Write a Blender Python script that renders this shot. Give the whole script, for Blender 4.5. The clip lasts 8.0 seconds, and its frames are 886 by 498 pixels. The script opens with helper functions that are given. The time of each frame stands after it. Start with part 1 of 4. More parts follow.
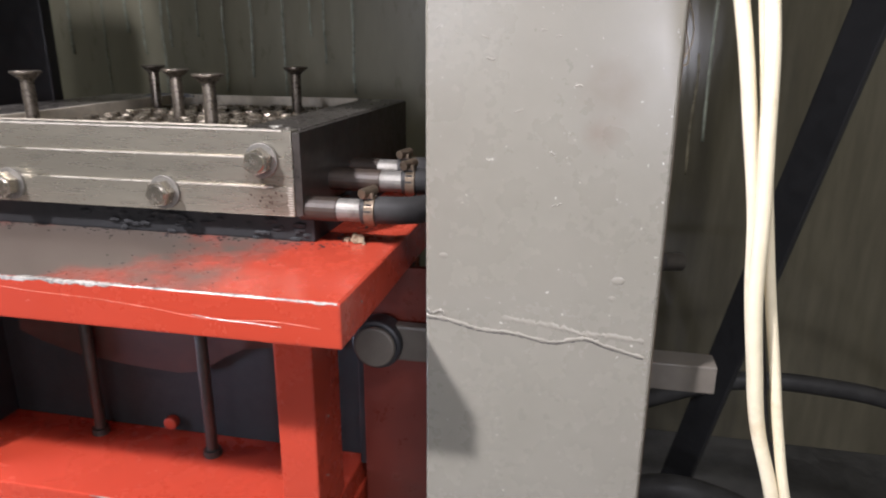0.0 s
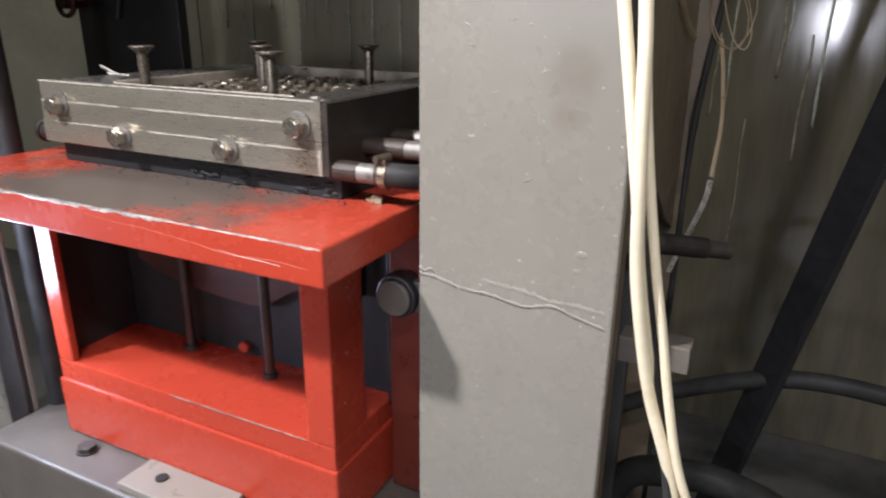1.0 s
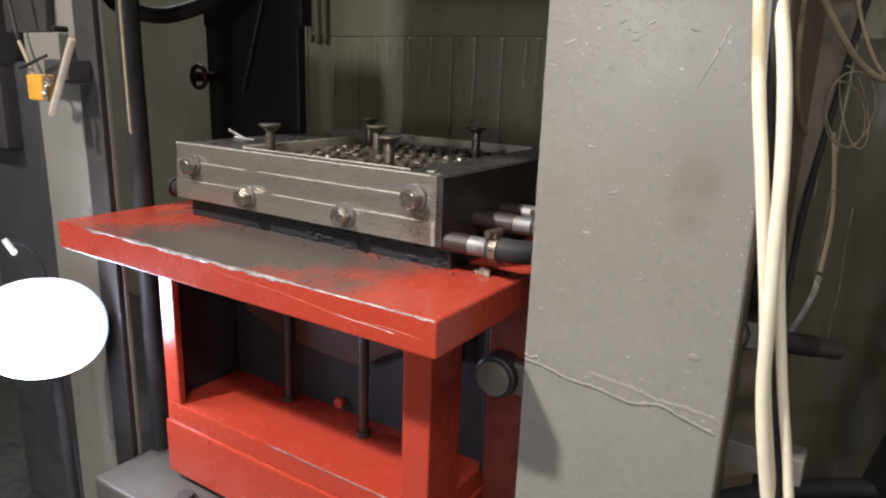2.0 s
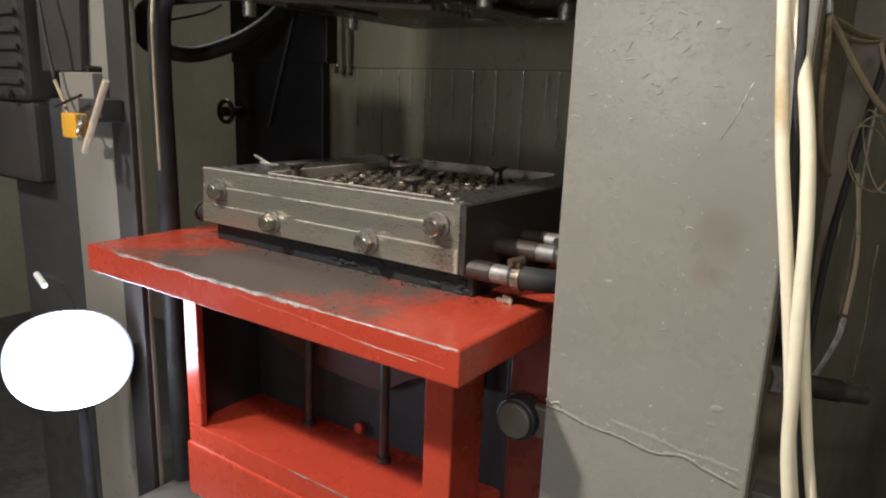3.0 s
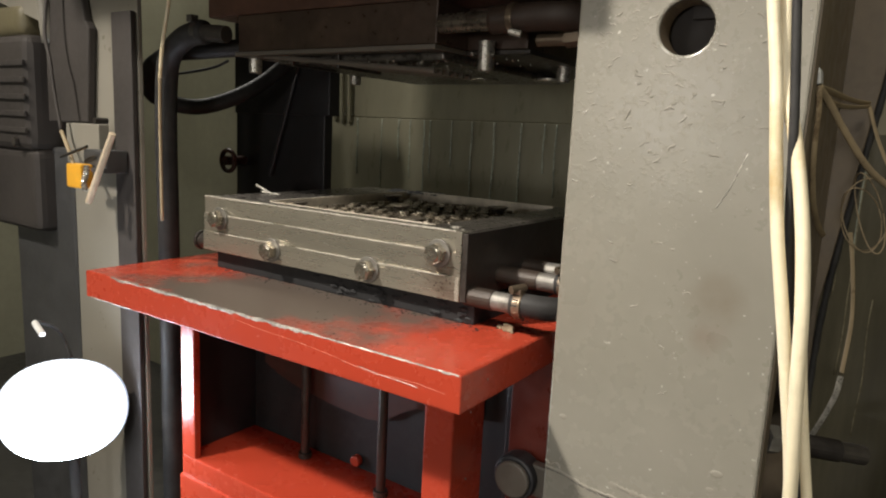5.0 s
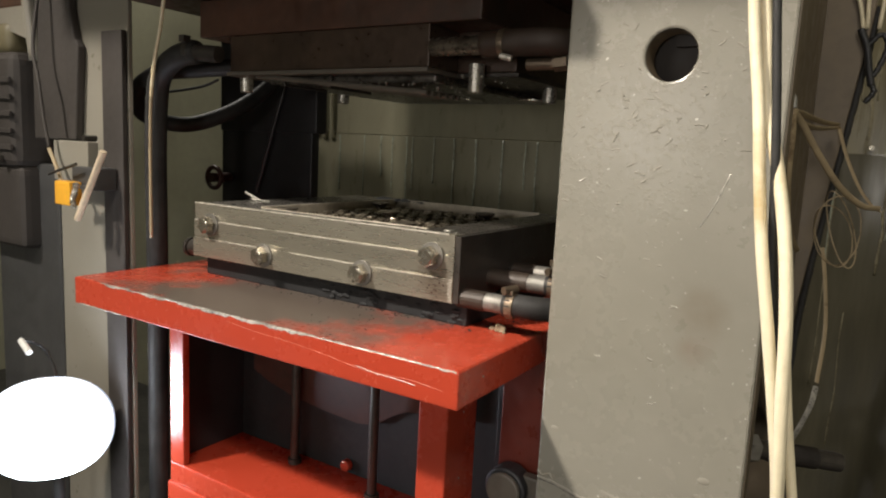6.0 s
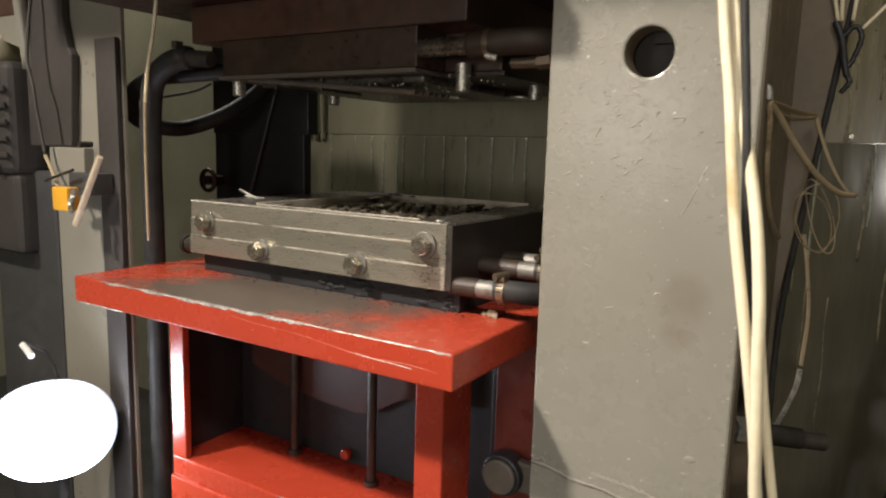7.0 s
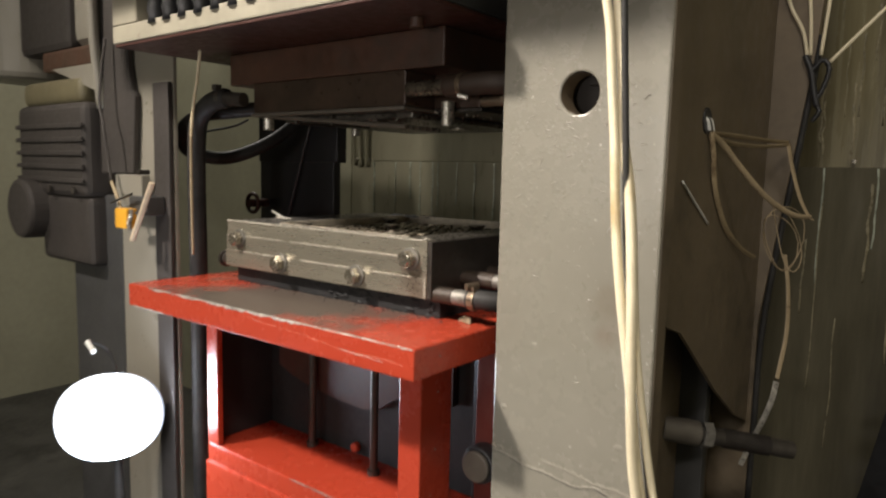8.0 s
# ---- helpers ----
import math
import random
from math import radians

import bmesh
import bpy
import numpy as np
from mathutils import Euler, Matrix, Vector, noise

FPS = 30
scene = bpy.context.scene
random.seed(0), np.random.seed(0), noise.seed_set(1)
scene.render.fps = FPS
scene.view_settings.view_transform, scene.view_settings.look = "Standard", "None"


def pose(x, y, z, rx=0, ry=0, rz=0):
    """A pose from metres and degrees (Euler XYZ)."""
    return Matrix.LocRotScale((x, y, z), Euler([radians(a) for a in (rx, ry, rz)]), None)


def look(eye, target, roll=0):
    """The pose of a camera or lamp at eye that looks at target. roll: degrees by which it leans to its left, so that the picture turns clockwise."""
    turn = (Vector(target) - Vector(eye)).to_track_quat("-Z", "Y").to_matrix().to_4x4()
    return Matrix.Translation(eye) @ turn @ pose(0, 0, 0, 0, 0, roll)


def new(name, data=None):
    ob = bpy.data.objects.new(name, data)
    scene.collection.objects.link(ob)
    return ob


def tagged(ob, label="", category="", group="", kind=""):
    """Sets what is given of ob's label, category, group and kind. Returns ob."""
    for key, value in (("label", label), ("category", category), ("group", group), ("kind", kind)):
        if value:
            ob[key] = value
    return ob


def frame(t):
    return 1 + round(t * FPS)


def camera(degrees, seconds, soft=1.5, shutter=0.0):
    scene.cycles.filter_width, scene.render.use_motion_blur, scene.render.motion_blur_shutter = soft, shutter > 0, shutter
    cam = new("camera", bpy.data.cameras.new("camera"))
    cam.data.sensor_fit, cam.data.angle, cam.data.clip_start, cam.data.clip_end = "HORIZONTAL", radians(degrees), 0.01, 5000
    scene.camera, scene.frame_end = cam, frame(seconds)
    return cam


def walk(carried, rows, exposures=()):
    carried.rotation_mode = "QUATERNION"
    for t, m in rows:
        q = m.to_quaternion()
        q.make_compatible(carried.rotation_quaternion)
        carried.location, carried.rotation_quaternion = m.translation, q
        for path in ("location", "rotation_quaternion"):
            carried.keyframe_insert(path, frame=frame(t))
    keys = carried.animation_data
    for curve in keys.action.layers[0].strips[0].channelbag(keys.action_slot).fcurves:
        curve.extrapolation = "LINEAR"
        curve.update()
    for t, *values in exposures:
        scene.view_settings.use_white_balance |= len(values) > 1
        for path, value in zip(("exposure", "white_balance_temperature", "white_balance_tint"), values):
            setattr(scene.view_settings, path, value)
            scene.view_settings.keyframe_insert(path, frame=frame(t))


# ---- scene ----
# Metres. Origin: front right top corner of the red press table in its raised state; x right, y away, z up.
cam = camera(66.39, 8.0, soft=2.0, shutter=0.5)
walk(cam, [
    (0, pose(0.2132, -0.5530, 0.1192, 73.15, -0.28, 11.95)),
    (0.3, pose(0.2962, -0.5473, 0.1173, 73.31, -0.19, 18.60)),
    (0.5, pose(0.3860, -0.5539, 0.1257, 72.61, -3.55, 24.59)),
    (0.7, pose(0.4212, -0.5530, 0.1123, 72.61, -2.83, 25.01)),
    (1, pose(0.4279, -0.5715, 0.1366, 70.84, -0.59, 26.28)),
    (1.2, pose(0.4207, -0.5898, 0.1605, 70.72, -0.19, 27.53)),
    (1.5, pose(0.4173, -0.6023, 0.1734, 74.33, -1.24, 30.23)),
    (1.7, pose(0.4064, -0.6014, 0.1843, 74.81, -1.96, 31.09)),
    (2, pose(0.3940, -0.6080, 0.1820, 75.32, -1.93, 33.13)),
    (3.5, pose(0.3890, -0.6136, 0.2306, 77.93, -2.20, 34.85)),
    (4, pose(0.3886, -0.6147, 0.2333, 79.11, -2.24, 34.90)),
    (5.5, pose(0.3845, -0.6343, 0.2435, 81.00, -2.98, 33.83)),
    (6, pose(0.3790, -0.6554, 0.2456, 81.74, -2.87, 32.42)),
    (6.5, pose(0.3669, -0.6722, 0.2354, 81.92, -2.05, 31.01)),
    (7, pose(0.3971, -0.6800, 0.2453, 81.61, -1.58, 31.67)),
    (7.5, pose(0.4838, -0.6818, 0.2749, 82.49, -0.99, 33.97)),
    (7.8, pose(0.5516, -0.7066, 0.2648, 83.99, -1.23, 36.11)),
    (8, pose(0.6034, -0.7190, 0.2533, 83.47, -1.38, 37.89)),
], exposures=[(0.0, 0.9, 5600, 21), (1.0, 0.88, 5600, 20), (2.0, 0.56, 5700, 18), (3.5, 0.24, 6050, 14), (4.0, 0.36, 6150, 13), (5.5, 0.42, 6450, 13), (8.0, 0.52, 6500, 15)])

# ---- light ----
world = bpy.data.worlds.new("workshop")
scene.world = world
world.use_nodes = True
world.node_tree.nodes["Background"].inputs[0].default_value = (0.55, 0.6, 0.5, 1)
world.node_tree.nodes["Background"].inputs[1].default_value = 0.02


def area_lamp(name, eye, target, size, size_y, watts, colour, spread=180):
    data = bpy.data.lights.new(name, "AREA")
    data.shape, data.size, data.size_y, data.energy, data.color = "RECTANGLE", size, size_y, watts, colour
    data.spread = radians(spread)
    ob = new(name, data)
    ob.matrix_world = look(eye, target)
    return ob


area_lamp("ceiling_lamp", (-1.35, -1.6, 2.15), (0.25, 0.13, 0.0), 0.14, 0.14, 22, (1.0, 0.93, 0.8), 80)
# Unseen broad lamp added as fill from high behind the camera.
area_lamp("added_overhead_fill", (1.0, -1.9, 2.45), (0.25, 0.5, 0.0), 1.2, 0.2, 33, (1.0, 0.95, 0.84))
# Unseen source behind the camera, set by the wall highlight; doubles as fill.
area_lamp("wall_glint_lamp", (0.74, -2.98, 0.12), (0.3, 1.0, 0.15), 0.28, 0.28, 10, (1.0, 0.96, 0.88))
# Unseen lamp added at front left for the broad sheen on the column.
area_lamp("sheen_lamp", (-0.75, -2.98, 0.42), (0.1, 0.13, 0.25), 0.66, 0.56, 6, (1.0, 0.97, 0.9))
# Extra lamp out of view, added to brighten the back wall from the left.
area_lamp("added_wall_fill", (-2.5, 0.95, 2.4), (-0.9, 1.0, 0.2), 0.5, 0.5, 19, (1.0, 0.97, 0.86))

# ---- materials ----


def nodes_of(m):
    m.use_nodes = True
    t = m.node_tree
    return t, t.nodes["Principled BSDF"]


def surface(name, colour, rough, metal=0.0, vary=0.25, scale=6.0, fine=60.0, bump=0.15, dirt=None, dirt_scale=4.0, dirt_at=0.58,
            dirt_soft=0.08, stretch=(1, 1, 1), rough_vary=0.12, dirt_rough=None, coat=0.0, per_piece=0.0, bump_scale=None, blister=None,
            stains=(), specks=None, bias=None):
    """A worn surface: two scales of tone, patches of dirt or bare ground, uneven gloss and a fine relief."""
    m = bpy.data.materials.new(name)
    t, p = nodes_of(m)
    N, L = t.nodes, t.links
    co = N.new("ShaderNodeTexCoord")
    mp = N.new("ShaderNodeMapping")
    mp.inputs["Scale"].default_value = stretch
    L.new(co.outputs["Object"], mp.inputs[0])

    def noise_at(s, detail=4.0, r=0.55):
        n = N.new("ShaderNodeTexNoise")
        n.inputs["Scale"].default_value, n.inputs["Detail"].default_value, n.inputs["Roughness"].default_value = s, detail, r
        L.new(mp.outputs[0], n.inputs["Vector"])
        return n.outputs["Fac"]

    def ranged(f, a, b, lo, hi):
        n = N.new("ShaderNodeMapRange")
        n.inputs[1].default_value, n.inputs[2].default_value, n.inputs[3].default_value, n.inputs[4].default_value = a, b, lo, hi
        L.new(f, n.inputs[0])
        return n.outputs[0]

    def times(a, b):
        n = N.new("ShaderNodeMath")
        n.operation = "MULTIPLY"
        L.new(a, n.inputs[0])
        L.new(b, n.inputs[1])
        return n.outputs[0]

    def plus(a, b):
        n = N.new("ShaderNodeMath")
        n.operation = "ADD"
        L.new(a, n.inputs[0])
        L.new(b, n.inputs[1])
        return n.outputs[0]

    def near(at, reach):
        """1 at a place of the surface, falling to 0 at the reach."""
        n = N.new("ShaderNodeVectorMath")
        n.operation = "DISTANCE"
        n.inputs[1].default_value = at
        L.new(co.outputs["Object"], n.inputs[0])
        return ranged(n.outputs["Value"], 0, reach, 1, 0)

    def bias_of(spots):
        total = None
        for at, reach, weight in spots:
            f = ranged(near(at, reach), 0, 1, 0, weight)
            total = f if total is None else plus(total, f)
        return total

    big, small = noise_at(scale), noise_at(fine, 6.0, 0.65)
    tone = times(ranged(big, 0.3, 0.7, 1 - vary, 1 + vary), ranged(small, 0.3, 0.7, 1 - vary * 0.6, 1 + vary * 0.6))
    if per_piece:
        info = N.new("ShaderNodeObjectInfo")
        tone = times(tone, ranged(info.outputs["Random"], 0, 1, 1 - per_piece, 1 + per_piece))
    mul = N.new("ShaderNodeVectorMath")
    mul.operation = "SCALE"
    mul.inputs[0].default_value = colour
    L.new(tone, mul.inputs["Scale"])
    out = mul.outputs[0]
    r = ranged(small, 0.3, 0.7, max(0.03, rough - rough_vary), min(1, rough + rough_vary))
    if dirt:
        raw = noise_at(dirt_scale, 8.0, 0.68)
        if bias:
            raw = plus(raw, bias_of(bias))
        mask = ranged(raw, dirt_at, dirt_at + dirt_soft, 0, 1)
        mix = N.new("ShaderNodeMix")
        mix.data_type = "RGBA"
        L.new(mask, mix.inputs[0])
        L.new(out, mix.inputs[6])
        mix.inputs[7].default_value = (*dirt, 1)
        out = mix.outputs[2]
        if dirt_rough is not None:
            mr = N.new("ShaderNodeMix")
            L.new(mask, mr.inputs[0])
            L.new(r, mr.inputs[2])
            mr.inputs[3].default_value = dirt_rough
            r = mr.outputs[0]
    def over(base, mask, colour):
        mix = N.new("ShaderNodeMix")
        mix.data_type = "RGBA"
        L.new(mask, mix.inputs[0])
        L.new(base, mix.inputs[6])
        mix.inputs[7].default_value = (*colour, 1)
        return mix.outputs[2]

    for at, reach, colour in stains:
        out = over(out, ranged(times(near(at, reach), noise_at(35, 5.0)), 0.12, 0.5, 0, 0.6), colour)
    if specks:
        out = over(out, ranged(noise_at(specks[1], 2.0, 0.4), specks[2], specks[2] + 0.03, 0, 0.85), specks[0])
    L.new(out, p.inputs["Base Color"])
    L.new(r, p.inputs["Roughness"])
    p.inputs["Metallic"].default_value = metal
    p.inputs["Coat Weight"].default_value = coat
    p.inputs["Coat Roughness"].default_value = 0.12
    b = N.new("ShaderNodeBump")
    b.inputs["Strength"].default_value, b.inputs["Distance"].default_value = bump, 0.004
    height = noise_at(bump_scale or fine * 0.6, 5.0, 0.6)
    if blister:
        runs = times(ranged(noise_at(170, 2.0, 0.5), 0.56, 0.64, 0, blister[2]), ranged(times(near(blister[0], blister[1]), noise_at(22, 4.0, 0.6)), 0.2, 0.38, 0, 1))
        height = plus(height, runs)
    L.new(height, b.inputs["Height"])
    L.new(b.outputs[0], p.inputs["Normal"])
    return m


def glowing(name, colour, strength):
    m = bpy.data.materials.new(name)
    t, p = nodes_of(m)
    p.inputs["Base Color"].default_value = (0.8, 0.8, 0.8, 1)
    p.inputs["Emission Color"].default_value = (*colour, 1)
    p.inputs["Emission Strength"].default_value = strength
    return m


RED = surface("red_enamel", (0.42, 0.05, 0.023), 0.27, vary=0.035, scale=3, fine=16, bump=0.05, bump_scale=10, rough_vary=0.05, dirt=(0.35, 0.043, 0.022), dirt_scale=3, dirt_at=0.5, dirt_soft=0.4)
RED_TOP = surface("greasy_red_enamel", (0.42, 0.055, 0.027), 0.24, vary=0.08, scale=6, fine=40, bump=0.06, bump_scale=14, dirt=(0.105, 0.083, 0.068), dirt_scale=9, dirt_at=0.56,
                  dirt_soft=0.3, dirt_rough=0.3, bias=(((-0.03, -0.2, 0.515), 0.36, 0.5), ((0.12, -0.13, 0.515), 0.2, 0.16), ((0.27, -0.11, 0.515), 0.09, 0.16), ((-0.1, -0.28, 0.515), 0.25, 0.2)))
RED_LIGHT = surface("scraped_red_paint", (0.55, 0.2, 0.13), 0.4, vary=0.2, scale=30, fine=90, bump=0.05)
STEEL = surface("milled_steel", (0.42, 0.39, 0.318), 0.29, 0.74, vary=0.05, scale=3, fine=25, bump=0.03, rough_vary=0.05, stretch=(1, 4, 9), dirt=(0.3, 0.279, 0.226), dirt_scale=2, dirt_at=0.4, dirt_soft=0.5,
                stains=(((0.25, -0.22, 0.07), 0.05, (0.12, 0.07, 0.04)), ((0.27, -0.22, 0.045), 0.045, (0.10, 0.06, 0.035))))
# Pale steel for cutter marks and for highlights painted along the mould's edges.
EDGE = surface("bright_glint_and_cut_steel", (0.62, 0.58, 0.5), 0.35, 0.25, vary=0.2, scale=30, fine=120, bump=0.03)
FERRULE = surface("dull_zinc_ferrule", (0.2, 0.19, 0.17), 0.52, 0.55, vary=0.2, scale=30, fine=120, bump=0.1, dirt=(0.09, 0.075, 0.06), dirt_scale=25, dirt_at=0.58, dirt_soft=0.2)
# Rust brown, taken darker to hold the shade beside the column.
NIPPLE = surface("rusty_pipe", (0.032, 0.023, 0.017), 0.5, 0.1, vary=0.3, scale=25, fine=120, bump=0.2, dirt=(0.05, 0.035, 0.025), dirt_scale=25, dirt_at=0.5, dirt_soft=0.2)
BRIGHT = surface("bright_steel", (0.44, 0.42, 0.37), 0.3, 0.7, vary=0.1, scale=30, fine=160, bump=0.03, dirt=(0.24, 0.21, 0.17), dirt_scale=22, dirt_at=0.55, dirt_soft=0.25)
BOLT = surface("worn_bolt_steel", (0.38, 0.35, 0.29), 0.24, 0.9, vary=0.15, scale=25, fine=90, bump=0.06, per_piece=0.25)
# Darker brown-grey that puts the shade of the column's turned-away side into colour.
WEB = surface("brown_grey_side_tone", (0.145, 0.112, 0.074), 0.48, vary=0.22, scale=3, fine=30, bump=0.12, dirt=(0.05, 0.04, 0.028), dirt_scale=5, dirt_at=0.52, dirt_soft=0.25)
# Worn steel, raised in tone to paint the light on the cavity walls.
RIM = surface("worn_lit_rim_steel", (0.6, 0.54, 0.44), 0.4, 0.3, vary=0.22, scale=16, fine=90, bump=0.1, dirt=(0.16, 0.12, 0.08), dirt_scale=18, dirt_at=0.58, dirt_soft=0.2)
DARKSTEEL = surface("oily_dark_steel", (0.06, 0.053, 0.046), 0.38, 0.45, vary=0.3, scale=10, fine=70, bump=0.15)
MOULD_TOP = surface("oily_mould_steel", (0.11, 0.10, 0.088), 0.3, 0.6, vary=0.35, scale=12, fine=80, bump=0.14, dirt=(0.035, 0.03, 0.026), dirt_scale=14, dirt_at=0.52, dirt_soft=0.15)
STUD = surface("polished_mould_stud", (0.25, 0.215, 0.165), 0.26, 0.75, vary=0.25, scale=40, fine=150, bump=0.06, per_piece=0.3)
PIN = surface("brown_pin_steel", (0.17, 0.145, 0.115), 0.3, 0.7, vary=0.25, scale=30, fine=120, bump=0.05, dirt=(0.05, 0.04, 0.03), dirt_scale=25, dirt_at=0.52, dirt_soft=0.2)
HOSE_BROWN = surface("dull_brown_rubber", (0.034, 0.021, 0.014), 0.6, vary=0.25, scale=15, fine=80, bump=0.12)
BRONZE = surface("dull_bronze_clamp", (0.17, 0.13, 0.09), 0.36, 0.6, vary=0.3, scale=40, fine=120, bump=0.1)
TAUPE = surface("taupe_primer", (0.11, 0.097, 0.08), 0.45, vary=0.15, scale=12, fine=60, bump=0.1)
# Darker copy of the red enamel for the shade behind the leg.
DARKRED = surface("shaded_red_enamel", (0.12, 0.023, 0.014), 0.35, vary=0.15, scale=6, fine=40, bump=0.08, dirt=(0.06, 0.02, 0.014), dirt_scale=6, dirt_at=0.55, dirt_soft=0.2)
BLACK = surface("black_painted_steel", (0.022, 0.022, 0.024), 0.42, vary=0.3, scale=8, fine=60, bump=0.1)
MATT_BLACK = surface("matt_black_paint", (0.012, 0.012, 0.013), 0.7, vary=0.3, scale=8, fine=60, bump=0.1)
SLATE = surface("dark_grey_paint", (0.055, 0.055, 0.055), 0.5, vary=0.2, scale=5, fine=50, bump=0.12)
RUBBER = surface("black_rubber", (0.03, 0.029, 0.028), 0.53, vary=0.3, scale=20, fine=90, bump=0.1)
RUBBER.node_tree.nodes["Principled BSDF"].inputs["Specular IOR Level"].default_value = 0.22
GREY = surface("grey_enamel", (0.25, 0.232, 0.192), 0.36, vary=0.04, scale=3, fine=22, bump=0.1, bump_scale=20)
GREY_FRONT = surface("blistered_grey_enamel", (0.23, 0.216, 0.18), 0.26, vary=0.035, scale=3, fine=26, bump=0.16, bump_scale=12, rough_vary=0.05, blister=((-0.05, -0.268, 1.25), 0.3, 0.45),
                     dirt=(0.19, 0.179, 0.145), dirt_scale=3.2, dirt_at=0.42, dirt_soft=0.4, dirt_rough=0.34,
                     stains=(((0.065, -0.268, 1.03), 0.05, (0.15, 0.12, 0.085)), ((0.06, -0.268, 0.985), 0.03, (0.17, 0.13, 0.1))), specks=((0.55, 0.53, 0.46), 150, 0.74))
GREY_SAG = surface("glossy_grey_enamel", (0.255, 0.238, 0.2), 0.22, vary=0.05, scale=20, fine=90, bump=0.03, rough_vary=0.04)
WALL = surface("olive_gloss_wall", (0.165, 0.142, 0.078), 0.26, vary=0.45, scale=5, fine=34, bump=0.1, stretch=(1, 1, 0.07), dirt=(0.04, 0.034, 0.021), dirt_scale=6, dirt_at=0.49, dirt_soft=0.2,
               specks=((0.34, 0.31, 0.21), 16.0, 0.68))
WALL_LOW = surface("brown_gloss_dado", (0.1, 0.09, 0.061), 0.11, rough_vary=0.05, vary=0.3, scale=4, fine=30, bump=0.035, stretch=(1, 1, 0.12), dirt=(0.05, 0.046, 0.035), dirt_scale=5, dirt_at=0.5, dirt_soft=0.25,
               specks=((0.2, 0.19, 0.14), 16.0, 0.72))
WALL_GREEN = surface("smooth_green_wall", (0.255, 0.242, 0.172), 0.35, vary=0.14, scale=3, fine=25, bump=0.06, stretch=(1, 1, 0.3), dirt=(0.19, 0.19, 0.14), dirt_scale=4, dirt_at=0.5, dirt_soft=0.3)
CREAM = surface("cream_paint", (0.32, 0.295, 0.23), 0.42, vary=0.12, scale=6, fine=50, bump=0.15, dirt=(0.12, 0.09, 0.06), dirt_scale=16, dirt_at=0.62)
CABLE = surface("cream_cable_sheath", (0.7, 0.62, 0.44), 0.4, vary=0.1, scale=9, fine=60, bump=0.05, dirt=(0.45, 0.31, 0.12), dirt_scale=8, dirt_at=0.55, dirt_soft=0.2)
STRAP = surface("beige_strap", (0.33, 0.255, 0.155), 0.6, vary=0.15, scale=14, fine=90, bump=0.1, dirt=(0.16, 0.11, 0.06), dirt_scale=20, dirt_at=0.58)
UPPER = surface("baked_brown_steel", (0.062, 0.04, 0.028), 0.36, 0.3, vary=0.3, scale=8, fine=60, bump=0.12, dirt=(0.055, 0.036, 0.026), dirt_scale=7, dirt_at=0.52, dirt_soft=0.2)
RUN = surface("pale_olive_paint_run", (0.2, 0.175, 0.112), 0.3, vary=0.4, scale=20, fine=60, bump=0.05)
DRIP = surface("pale_green_paint_run", (0.3, 0.325, 0.26), 0.3, vary=0.3, scale=20, fine=60, bump=0.05)
# Umber paint, used as well for parts that stand in for shade.
UMBER = surface("umber_paint_and_shade", (0.04, 0.034, 0.03), 0.7, vary=0.2, scale=5, fine=50, bump=0.12)
BROWN = surface("rusty_brown_primer", (0.075, 0.035, 0.022), 0.42, vary=0.3, scale=7, fine=50, bump=0.15, dirt=(0.045, 0.03, 0.022), dirt_scale=5, dirt_at=0.5, dirt_soft=0.2)
MAROON = surface("red_oxide_paint_and_shade", (0.062, 0.024, 0.018), 0.45, vary=0.3, scale=5, fine=50, bump=0.12, dirt=(0.03, 0.02, 0.015), dirt_scale=5, dirt_at=0.5, dirt_soft=0.2)
CONCRETE = surface("oily_concrete", (0.052, 0.05, 0.046), 0.45, vary=0.35, scale=3, fine=40, bump=0.3, dirt=(0.02, 0.019, 0.018), dirt_scale=4, dirt_at=0.52, dirt_soft=0.15)
PLASTER = surface("cream_green_plaster", (0.34, 0.33, 0.24), 0.7, vary=0.12, scale=2, fine=30, bump=0.15)
SCUFF = surface("rubbed_grey_enamel", (0.33, 0.312, 0.265), 0.35, vary=0.15, scale=40, fine=160, bump=0.05)
OLIVE = surface("olive_enamel", (0.15, 0.13, 0.075), 0.45, vary=0.15, scale=8, fine=50, bump=0.1)
YELLOW = surface("yellow_plastic", (0.72, 0.36, 0.03), 0.45, vary=0.1, scale=20, fine=90, bump=0.06)
WOOD = surface("pale_stick", (0.55, 0.45, 0.32), 0.6, vary=0.2, scale=20, fine=90, bump=0.15)
CHIP = surface("bare_chipped_steel", (0.46, 0.44, 0.4), 0.32, 0.4, vary=0.45, scale=45, fine=200, bump=0.2)
CRUMB = surface("dry_grease", (0.27, 0.21, 0.135), 0.7, vary=0.4, scale=80, fine=250, bump=0.3)
LED = glowing("led_panel", (0.80, 0.9, 1.0), 36)
# Emission fades outwards to imitate the soft edge of the lamp's glare.
t = LED.node_tree
place, away, fall = t.nodes.new("ShaderNodeTexCoord"), t.nodes.new("ShaderNodeVectorMath"), t.nodes.new("ShaderNodeMapRange")
away.operation, away.inputs[1].default_value = "DISTANCE", (0.067, -0.069, 0.631)
fall.interpolation_type = "SMOOTHERSTEP"
fall.inputs[1].default_value, fall.inputs[2].default_value, fall.inputs[3].default_value, fall.inputs[4].default_value = 0.07, 0.124, 36, 0.7
t.links.new(place.outputs["Object"], away.inputs[0])
t.links.new(away.outputs["Value"], fall.inputs[0])
t.links.new(fall.outputs[0], t.nodes["Principled BSDF"].inputs["Emission Strength"])
